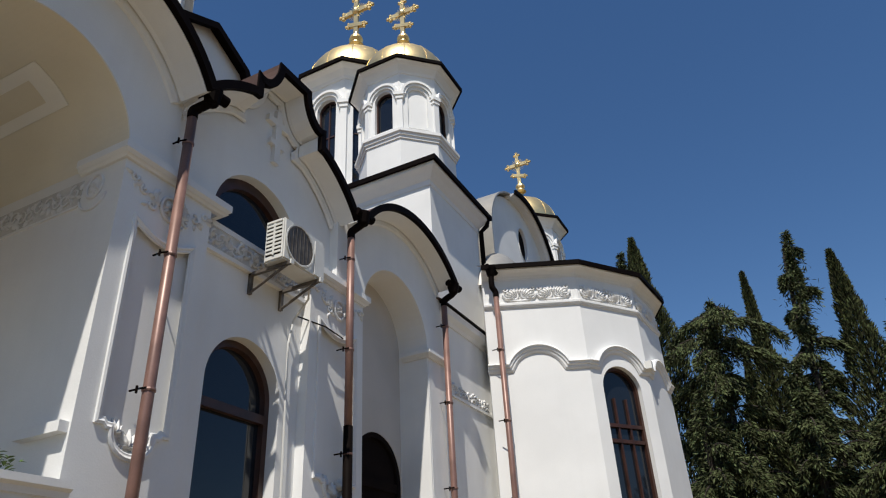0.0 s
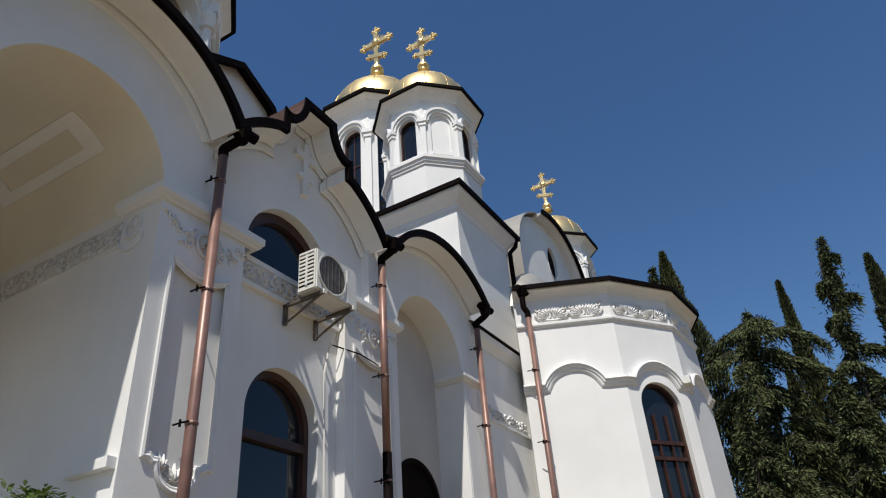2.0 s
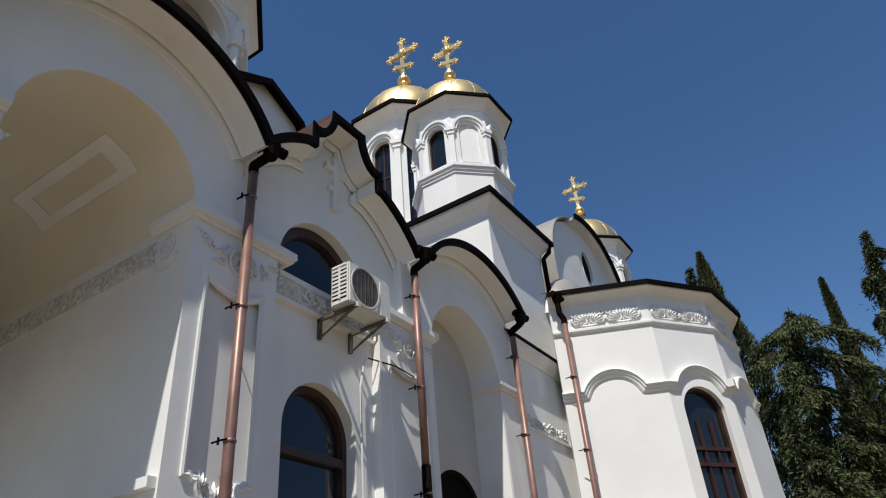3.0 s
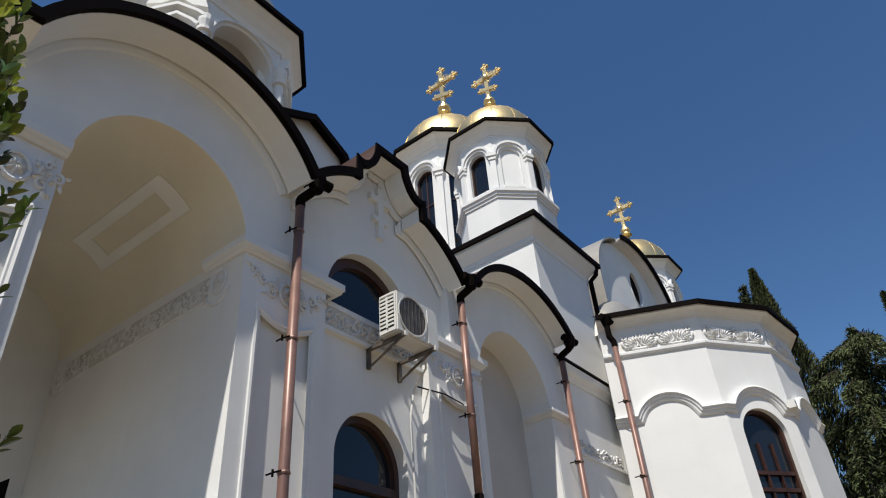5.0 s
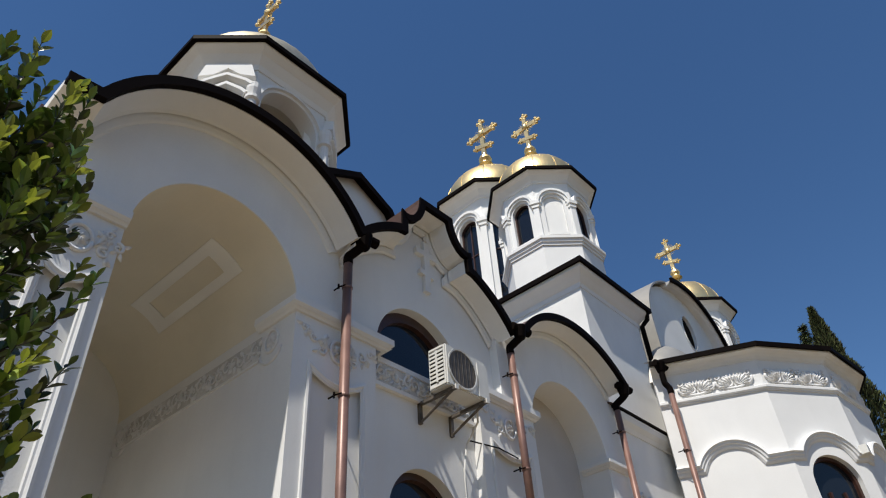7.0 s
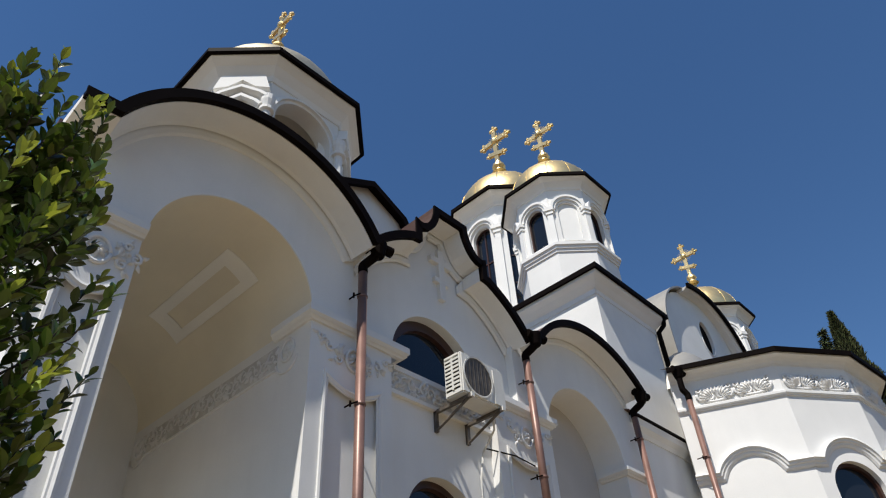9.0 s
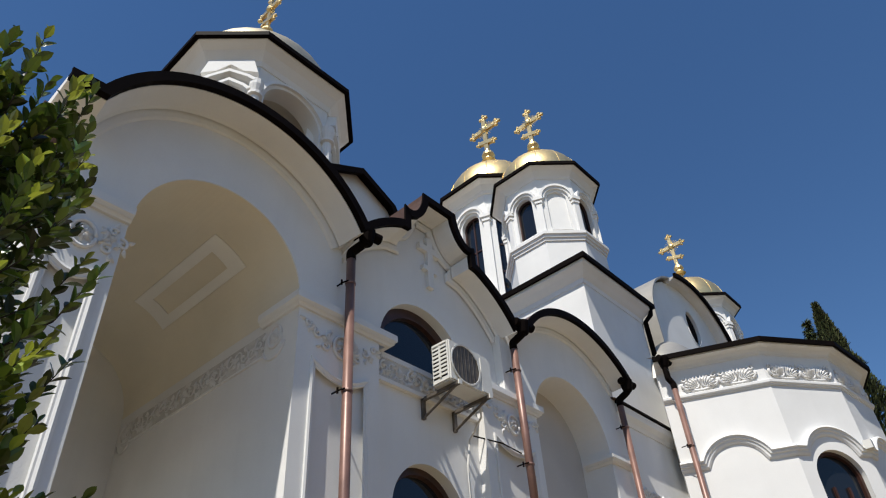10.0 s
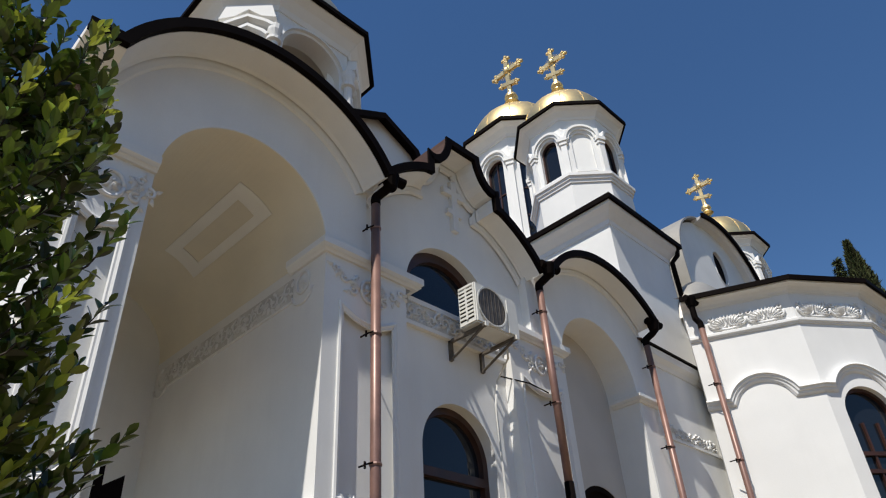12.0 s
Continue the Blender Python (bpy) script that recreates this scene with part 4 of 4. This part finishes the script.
def downpipe(x, y, top, low, hopper=None, label="copper-brown metal rainwater pipe with wall brackets", dark_to=0.0):
    """Pipe with brackets; hopper: the gutter outlet above it; dark_to: height of a black lower length."""
    t = thing("downpipe", label, "rainwater pipe", (x, y, low), group="rainwater pipes")
    part("pipe", tube(bmesh.new(), [(x, y, max(low, dark_to)), (x, y, top)], 0.048, 12), COPPER, t, smooth=True)
    if dark_to:
        part("lower_pipe", tube(bmesh.new(), [(x, y, low), (x, y, dark_to + 0.03)], 0.055, 12), METAL, t, "black painted lower length", smooth=True)
    if hopper:
        hx, hy, hz = hopper
        part("elbow", tube(bmesh.new(), rounded([(x, y, top - 0.05), (x, y, top + 0.04), (x + (hx - x) * 0.2, y + (hy - y) * 0.2, top + 0.07), (x + (hx - x) * 0.8, y + (hy - y) * 0.8, top + 0.13), (hx, hy, top + 0.17), (hx, hy, hz)]), 0.052, 12), METAL, t, "black elbow", smooth=True)
        part("outlet", tube(bmesh.new(), [(hx - 0.02, hy - 0.13, hz + 0.04), (hx + 0.03, hy + 0.17, hz + 0.02)], 0.058, 12), METAL, t, "black gutter outlet", smooth=False)
        part("hopper", lathe(bmesh.new(), [(0.055, hz - 0.12), (0.07, hz - 0.10), (0.095, hz + 0.02), (0.10, hz + 0.06), (0.08, hz + 0.065)], (hx, hy, 0), 12), METAL, t, "black hopper head")
    z = low + 0.7
    while z < top - 0.1:
        part("collar", lathe(bmesh.new(), [(0.054, z - 0.014), (0.058, z), (0.054, z + 0.014)], (x, y, 0), 12), COPPER, t)
        part("bracket", tube(bmesh.new(), [(x + 0.03, y - 0.05, z + 0.005), (x - 0.03, y - 0.075, z), (x - 0.13, y - 0.075, z)], 0.009, 5), METAL, t)
        part("clamp_screw", tube(bmesh.new(), [(x - 0.02, y - 0.10, z - 0.045), (x - 0.02, y - 0.10, z + 0.015)], 0.011, 5), METAL, t)
        z += 1.22
    return t


downpipe(-4.46, 3.73, 6.24, 0.3, (-4.30, 3.80, 6.46))
downpipe(-4.46, 6.50, 6.24, 0.3, (-4.30, 6.54, 6.48), dark_to=3.72)
downpipe(-4.46, 9.12, 6.28, 0.3, (-4.30, 9.16, 6.54))
downpipe(-4.13, 10.57, 6.93, 0.3, (-4.17, 10.52, 7.40))
t = thing("downpipe", "dark metal rainwater pipe on the tower base", "rainwater pipe", (-4.8, 11.8, 7.5))
part("pipe", tube(bmesh.new(), [(-4.65, 11.85, 9.36), (-4.68, 11.85, 9.2), (-4.80, 11.78, 9.05), (-4.80, 11.78, 7.4)], 0.05, 10), METAL, t, smooth=True)

# ---- air conditioner ----
ac = thing("air_conditioner", "white outdoor air conditioner on steel wall brackets", "air conditioner", (-4.4, 5.25, 5.05))
ax0, ax1, ay0, ay1, az0, az1 = -4.44, -4.18, 4.88, 5.55, 5.09, 5.58
bm = box(bmesh.new(), ax0, ax1, ay0, ay1, az0, az1)
bmesh.ops.bevel(bm, geom=bm.edges[:], offset=0.015, segments=2, affect="EDGES")
body = part("casing", bm, PLASTIC, ac)
part("side_recess", box(bmesh.new(), ax0 + 0.03, ax1 - 0.04, ay0 - 0.003, ay0 + 0.01, az0 + 0.06, az1 - 0.05), DARKIN, ac)
for i in range(9):
    z = az0 + 0.075 + i * 0.047
    part("slat", box(bmesh.new(), ax0 + 0.025, ax1 - 0.035, ay0 - 0.012, ay0 + 0.004, z, z + 0.024), PLASTIC, ac)
part("slat", box(bmesh.new(), (ax0 + ax1) / 2 - 0.012, (ax0 + ax1) / 2 + 0.012, ay0 - 0.013, ay0 + 0.004, az0 + 0.06, az1 - 0.05), PLASTIC, ac)
fy, fz = ay0 + 0.25, (az0 + az1) / 2
part("fan_opening", extrude(bmesh.new(), at_x(ax1 + 0.002, arc(fy, fz, 0.225, 0, 345, 23)), (0.003, 0, 0)), STEEL, ac, "dusty dark fan opening")
for r in (0.225, 0.235):
    part("guard_ring", tube(bmesh.new(), at_x(ax1 + 0.014, arc(fy, fz, r, 0, 360, 28)), 0.0055, 4), PLASTIC, ac)
for k in range(-3, 4):
    h = math.sqrt(max(0.0, 0.225 ** 2 - (k * 0.062) ** 2))
    part("guard_bar", tube(bmesh.new(), [(ax1 + 0.012, fy + k * 0.062, fz - h), (ax1 + 0.012, fy + k * 0.062, fz + h)], 0.0028, 4), STEEL, ac)
part("service_cover", box(bmesh.new(), ax1 - 0.1, ax1 + 0.012, ay1 - 0.16, ay1 + 0.006, az0 + 0.02, az1 - 0.06), PLASTIC, ac)
for y in (ay0 + 0.10, ay1 - 0.07):
    bm = bmesh.new()
    box(bm, XW + 0.01, ax1 + 0.04, y - 0.02, y + 0.02, az0 - 0.04, az0 - 0.004)
    box(bm, XW + 0.002, XW + 0.04, y - 0.02, y + 0.02, az0 - 0.25, az0 - 0.004)
    tube(bm, [(XW + 0.03, y, az0 - 0.23), (ax1 - 0.03, y, az0 - 0.04)], 0.016, 5)
    arm = part("bracket", bm, STEEL, ac, "rusty steel wall bracket")
    part("end_cap", box(bmesh.new(), ax1 + 0.03, ax1 + 0.047, y - 0.024, y + 0.024, az0 - 0.046, az0 + 0.004), PLASTIC, arm)
part("refrigerant_pipe", tube(bmesh.new(), [(ax0 + 0.1, ay1 - 0.02, az0 + 0.02), (ax0 + 0.02, ay1 + 0.08, az0 - 0.12), (XW + 0.06, ay1 + 0.12, az0 - 0.3), (XW + 0.05, ay1 + 0.06, az0 - 0.6), (XW + 0.05, ay1 + 0.1, 2.4)], 0.012, 6), PLASTIC, ac)
part("cable", tube(bmesh.new(), [(XW + 0.05, 5.72, 4.86), (XA + 0.06, 6.1, 4.83), (XA + 0.06, 6.45, 4.80)], 0.009, 5), DARKIN, ac)

# ---- porch parapet ----
par = thing("porch_parapet", "low white porch parapet with a moulded top", "parapet", (-4.4, 2.4, 0))
part("wall", box(bmesh.new(), -4.62, -4.44, 1.52, 3.19, 0.0, 2.56), STUCCO, par)
part("coping", sweep(bmesh.new(), [(-4.44, 1.52, 2.54), (-4.44, 3.19, 2.54)], [(-0.22, 0), (0.02, 0), (0.03, 0.04), (0.06, 0.06), (0.06, 0.11), (-0.22, 0.11)], (0, 0, 1)), STUCCO, par)

# ---- ground ----
bm = bmesh.new()
bmesh.ops.create_grid(bm, x_segments=8, y_segments=8, size=600)
tagged(link("ground", bm, GROUND), "pale paved ground", "ground", kind="structure")


# ---- trees ----
def soup(name, verts, faces, material, parent, label=""):
    me = bpy.data.meshes.new(name)
    me.from_pydata([tuple(v) for v in verts], [], faces)
    me.materials.append(material)
    ob = new(name, me)
    ob.parent = parent
    if label:
        ob["label"] = label
    return ob


def sprays(pts, dirs, length, width, rng):
    """Small bent three-blade sprays at points, pointing along dirs."""
    n = len(pts)
    d = dirs / np.linalg.norm(dirs, axis=1, keepdims=True)
    side = np.cross(d, rng.normal(size=(n, 3)))
    side /= np.linalg.norm(side, axis=1, keepdims=True) + 1e-9
    up = np.cross(side, d)
    L = length * rng.uniform(0.6, 1.35, (n, 1))
    w = width * rng.uniform(0.6, 1.3, (n, 1))
    a = pts - side * w * 0.4
    b = pts + side * w * 0.4
    c = pts + d * L * 0.55 + side * w + up * w * 0.5
    e = pts + d * L * 0.5 - side * w - up * w * 0.3
    tip = pts + d * L
    verts = np.stack([a, b, c, tip, e], 1).reshape(-1, 3)
    faces = []
    for i in range(n):
        k = 5 * i
        faces += [(k, k + 1, k + 2), (k, k + 2, k + 3), (k, k + 3, k + 4)]
    return verts, faces


def cypress(at, h, r, seed, label, lean=0.0, n=24000):
    """Columnar tree: tapered trunk, ragged column of upright sprays."""
    rng = np.random.default_rng(seed)
    t = thing("cypress_tree", label, "tree", at, group="conifers")
    b = Vector(at)
    part("trunk", tube(bmesh.new(), [b, b + Vector((lean * h * 0.3, 0, h * 0.4)), b + Vector((lean * h, 0, h * 0.97))], 0.22, 8, 0.1), BARK, t)
    u = rng.uniform(0.04, 1.0, n) ** 0.8
    prof = r * np.clip((1 - u) * 1.5, 0, 1) ** 1.0 * (0.75 + 0.25 * np.minimum(1, u * 5)) + 0.02
    ang = rng.uniform(0, 2 * np.pi, n)
    lump = 1 + 0.20 * np.sin(ang * 2 + u * 19 + seed) + 0.16 * np.sin(ang * 4 - u * 37 + 2 * seed) + 0.10 * np.sin(u * 90 + seed * 3)
    rad = prof * lump * rng.uniform(0.35, 1.08, n) ** 0.6
    pts = np.stack([rad * np.cos(ang) + lean * h * u, rad * np.sin(ang), u * h], 1)
    dirs = np.stack([np.cos(ang) * 0.45, np.sin(ang) * 0.45, np.ones(n)], 1) + rng.normal(scale=0.28, size=(n, 3))
    v, f = sprays(pts, dirs, (0.25 if n > 9000 else 0.5) * (1.1 - 0.4 * u[:, None]), 0.024 if n > 9000 else 0.08, rng)
    soup("crown", v, f, CYPRESS, t)
    return t


def cedar(at, h, reach, seed, label, low=0.15, count=34, flat=False, bend=0.2):
    """Tree with long level boughs, each a shelf of hanging sprays, and a nodding tip."""
    rng = np.random.default_rng(seed)
    t = thing("cedar_tree", label, "tree", at, group="conifers")
    b = Vector(at)
    part("trunk", tube(bmesh.new(), [b, b + Vector((0, 0, h * 0.5)), b + Vector((bend * 0.2, 0, h * 0.8)), b + Vector((bend * 0.5, 0, h * 0.93)), b + Vector((bend, 0, h))], 0.17, 8, 0.08), BARK, t)
    n = 2600
    u = rng.uniform(low, 1.0, n)
    w = 0.34 * (1 - u) ** 0.6 * np.abs(rng.normal(size=n)) + 0.05
    a = rng.uniform(0, 2 * np.pi, n)
    P = [np.stack([w * np.cos(a) + bend * u * u, w * np.sin(a), u * h], 1)]
    D = [np.stack([np.cos(a), np.sin(a), rng.uniform(-1.2, 0.3, n)], 1)]
    for i in range(count):
        u = low + (0.97 - low) * (i + rng.uniform(0, 1)) / count
        a = rng.uniform(0, 2 * np.pi)
        L = (reach * (0.55 if flat else (1.02 - u)) * rng.uniform(0.45, 1.4)) + 0.2
        rise_ = rng.uniform(0.05, 0.30)
        path = [b + Vector((math.cos(a) * L * q + bend * u * u, math.sin(a) * L * q, u * h + L * (rise_ * math.sin(q * 2.4) - 0.42 * q * q))) for q in [k / 6 for k in range(7)]]
        part("bough", tube(bmesh.new(), path, 0.05, 4, 0.2), BARK, t)
        m = int(500 + 1500 * min(1.0, L / reach))
        q = rng.uniform(0.10, 1.0, m) ** 0.8
        idx = np.minimum((q * 6).astype(int), 5)
        fr = (q * 6 - idx)[:, None]
        arr = np.array([tuple(p - b) for p in path])
        base = arr[idx] * (1 - fr) + arr[idx + 1] * fr
        across = np.array([-math.sin(a), math.cos(a), 0])
        off = rng.normal(scale=0.11 * L * np.sin(np.pi * (0.15 + 0.8 * q)))
        base = base + across * off[:, None] + np.stack([0 * q, 0 * q, -np.abs(off) * 0.45 - rng.exponential(0.13, m)], 1)
        P.append(base)
        D.append(np.stack([np.full(m, math.cos(a) * 0.5), np.full(m, math.sin(a) * 0.5), rng.uniform(-1.3, -0.1, m)], 1) + across * (np.sign(off) * 0.35)[:, None] + rng.normal(scale=0.25, size=(m, 3)))
    n = 900
    u = rng.uniform(0.80, 1.0, n)
    k = (u - 0.8) / 0.2
    w = 0.30 * (1 - k) + 0.03
    P.append(np.stack([rng.normal(scale=1, size=n) * w + bend * u * u, rng.normal(scale=1, size=n) * w, u * h], 1))
    D.append(np.stack([rng.normal(scale=0.6, size=n) + 0.5 * bend, rng.normal(scale=0.6, size=n), rng.uniform(-0.8, 0.5, n)], 1))
    v, f = sprays(np.concatenate(P), np.concatenate(D), 0.20, 0.021, rng)
    soup("crown", v, f, CEDAR, t)
    return t


cypress((-4.62, 30.0, 0), 17.7, 2.3, 1, "tall dark green pointed cypress beside the apse", n=42000)
cypress((-0.38, 33.0, 0), 16.0, 0.95, 2, "slim dark cypress with a ragged top")
cypress((3.14, 30.5, 0), 15.0, 1.5, 3, "broad dark green pointed cypress")
cypress((6.4, 31.0, 0), 12.9, 1.5, 4, "dark cypress at the edge of the row")
cedar((-5.98, 31.0, 0), 17.7, 2.2, 12, "thin airy cedar tip above the apse roof", 0.55, 34, bend=0.55)
cypress((-1.3, 36.0, 0), 13.0, 1.5, 13, "dark cypress standing behind the cedars")
cedar((-2.0, 28.0, 0), 13.0, 3.2, 6, "flat-topped cedar with level drooping boughs", 0.12, 60, True)
cedar((1.12, 29.5, 0), 15.9, 3.0, 7, "tall cedar with a nodding tip", 0.10, 50, bend=0.6)
cedar((4.0, 27.5, 0), 11.4, 3.6, 8, "spreading cedar with drooping boughs", 0.1, 50)
cedar((0.3, 26.5, 0), 9.4, 3.2, 9, "low cedar with dense drooping boughs", 0.08, 54)
cedar((-2.9, 25.5, 0), 8.8, 3.0, 10, "low cedar beside the apse", 0.08, 54)
cedar((6.5, 26.0, 0), 10.2, 3.6, 11, "low cedar at the edge of the row", 0.08, 54)
cedar((2.6, 25.0, 0), 7.6, 3.2, 14, "young cedar in front of the row", 0.06, 54)

# ---- shrub in front of the porch ----
LEAF = mat("glossy_green_leaf", (0.080, 0.125, 0.020), 0.3, var=0.35, scale=9, fine=40, bump=0.1, island=True)
YOUNG = mat("young_yellow_green_leaf", (0.27, 0.31, 0.035), 0.32, var=0.3, scale=9, fine=40, bump=0.1, island=True)


def let_light_through(m, colour, share):
    """Adds the light that shines through a thin leaf."""
    n, l = m.node_tree.nodes, m.node_tree.links
    thin, mix, out = n.new("ShaderNodeBsdfTranslucent"), n.new("ShaderNodeMixShader"), n["Material Output"]
    thin.inputs["Color"].default_value = (*colour, 1)
    mix.inputs[0].default_value = share
    l.new(n["Principled BSDF"].outputs[0], mix.inputs[1])
    l.new(thin.outputs[0], mix.inputs[2])
    l.new(mix.outputs[0], out.inputs["Surface"])


let_light_through(LEAF, (0.18, 0.27, 0.03), 0.10)
let_light_through(YOUNG, (0.50, 0.56, 0.06), 0.22)


def leaf_mesh(material):
    bm = bmesh.new()
    rows = [(0.0, 0.08), (0.12, 0.35), (0.35, 0.85), (0.6, 1.0), (0.82, 0.65), (1.0, 0.0)]
    L, w = 0.066, 0.0165
    vs = []
    for t, k in rows:
        for s in (-1, 0, 1):
            vs.append(bm.verts.new((t * L, s * k * w, (abs(s) * 0.28 * k * w) - 0.010 * t * t)))
    for i in range(5):
        for j in range(2):
            bm.faces.new((vs[i * 3 + j], vs[i * 3 + j + 1], vs[i * 3 + j + 4], vs[i * 3 + j + 3]))
    me = bpy.data.meshes.new("leaf")
    bm.to_mesh(me)
    bm.free()
    me.materials.append(material)
    me.shade_smooth()
    return me


SX, SY = -2.22, 0.10
shrub = thing("laurel_shrub", "tall evergreen shrub with glossy green leaves and yellow-green young tips", "shrub", (SX, SY, 0.0))
rs = random.Random(5)
bm = bmesh.new()
twigs = []
for i in range(600):
    zb = rs.uniform(0.8, 3.52 if i % 14 else 3.80)
    a = rs.uniform(0, 2 * math.pi)
    taper = (0.62 + 0.38 * min(1.0, max(0.0, zb - 1.0))) if zb < 2.6 else max(0.5, 1.0 - (zb - 2.6) * 0.45)
    r0, rr = rs.uniform(0.0, 0.34) * taper, rs.uniform(0.14, 0.33) * taper
    c = Vector((SX + math.cos(a) * r0, SY + math.sin(a) * r0, zb))
    a += rs.uniform(-0.5, 0.5)
    e = c + Vector((math.cos(a) * rr, math.sin(a) * rr, rs.uniform(0.22, 0.46)))
    m_ = (c + e) / 2 + Vector((math.cos(a) * 0.04, math.sin(a) * 0.04, -0.03))
    twigs.append((c, m_, e))
    tube(bm, [c, m_, e], 0.0045, 4, 0.4)
for a in range(5):
    tube(bm, [(SX + 0.1 * math.cos(a * 1.26), SY + 0.1 * math.sin(a * 1.26), 0), (SX + 0.15 * math.cos(a * 1.26), SY + 0.15 * math.sin(a * 1.26), 3.4)], 0.02, 6, 0.4)
part("branchwork", bm, BARK, shrub)["kind"] = "stuff"
lm_, ym_ = leaf_mesh(LEAF), leaf_mesh(YOUNG)
base_v = np.array([tuple(v.co) for v in lm_.vertices])
base_f = [tuple(p.vertices) for p in lm_.polygons]
old, fresh, n_part = ([], []), ([], []), 0
for i, (c, m_, e) in enumerate(twigs):
    turn, young, N = rs.uniform(0, 6.28), rs.random() < 0.45, 22
    for k in range(N):
        t_ = 0.12 + 0.88 * k / (N - 1)
        p = c.lerp(m_, t_ * 2) if t_ < 0.5 else m_.lerp(e, t_ * 2 - 1)
        d = ((m_ - c) if t_ < 0.5 else (e - m_)).normalized()
        u = d.orthogonal().normalized()
        v = d.cross(u)
        a = turn + k * 2.4 + rs.gauss(0, 0.25)
        open_ = 0.95 - 0.55 * t_
        way = d * (0.45 + 0.5 * t_) + (u * math.cos(a) + v * math.sin(a)) * open_ + Vector((rs.gauss(0, 0.12), rs.gauss(0, 0.12), rs.gauss(0.08, 0.12)))
        size = rs.uniform(0.8, 1.15) * (0.75 if k > N - 3 else 1.0)
        mtx = Matrix.Translation(p) @ way.to_track_quat("X", "Z").to_matrix().to_4x4() @ Matrix.Rotation(rs.gauss(0, 0.5), 4, "X") @ Matrix.Scale(size, 4)
        tip = young and k > N - 7
        if k == N - 6 and n_part < 280:
            ob = new("leaf", lm_)
            ob.parent = shrub
            ob.matrix_basis = Matrix.Translation(-Vector(shrub.location)) @ mtx
            n_part += 1
            continue
        V, F = fresh if tip else old
        o, M = len(V), np.array(mtx)
        V += list(base_v @ M[:3, :3].T + M[:3, 3] - np.array(shrub.location))
        F += [tuple(j + o for j in f) for f in base_f]
soup("foliage", *old, LEAF, shrub)["kind"] = "stuff"
soup("young_foliage", *fresh, YOUNG, shrub, "yellow-green young leaf tips")["kind"] = "stuff"

# conifers behind and beside the viewer, closing the garden
for i, (x, y, h, r) in enumerate(((9.5, 22, 13, 2.0), (10.5, 17, 12, 2.2), (11.0, 12, 13, 2.2), (11.5, 7, 12, 2.3), (12.0, 2, 12.5, 2.2), (12.0, -3, 12, 2.2), (12.5, -8, 11, 2.2))):
    cypress((x + 6.5, y, 0), h, r, 20 + i, "dark cypress closing the garden", n=5000)

# plant on the parapet, and the dark lantern case in the porch
pl = thing("parapet_plant", "small green plant on the porch parapet", "plant", (-4.5, 2.62, 2.65))
rs = random.Random(9)
V, F = [], []
for k in range(170):
    a = rs.uniform(0, 2 * math.pi)
    d = Vector((math.cos(a), math.sin(a), rs.uniform(0.1, 1.2)))
    mtx = Matrix.Translation(Vector((rs.gauss(0, 0.05), rs.gauss(0, 0.09), rs.uniform(0.0, 0.10)))) @ d.to_track_quat("X", "Z").to_matrix().to_4x4() @ Matrix.Scale(rs.uniform(0.7, 1.1), 4)
    o, M = len(V), np.array(mtx)
    V += list(base_v @ M[:3, :3].T + M[:3, 3])
    F += [tuple(i + o for i in f) for f in base_f]
soup("foliage", V, F, LEAF, pl)["kind"] = "stuff"
lan = thing("lantern_case", "dark metal case with slanted open sides in the porch", "lantern", (-4.72, 1.66, 2.4))
part("panel", extrude(bmesh.new(), [(-4.62, 1.54, 2.2), (-4.62, 1.64, 2.2), (-4.62, 1.62, 3.12), (-4.62, 1.58, 3.10)], (-0.03, 0, 0)), METAL, lan)
part("panel", extrude(bmesh.new(), [(-4.66, 1.60, 2.2), (-4.66, 1.78, 2.2), (-4.66, 1.77, 3.07), (-4.66, 1.60, 2.96)], (-0.03, 0, 0)), METAL, lan)
part("post", box(bmesh.new(), -4.95, -4.92, 1.86, 1.89, 2.2, 3.0), METAL, lan)
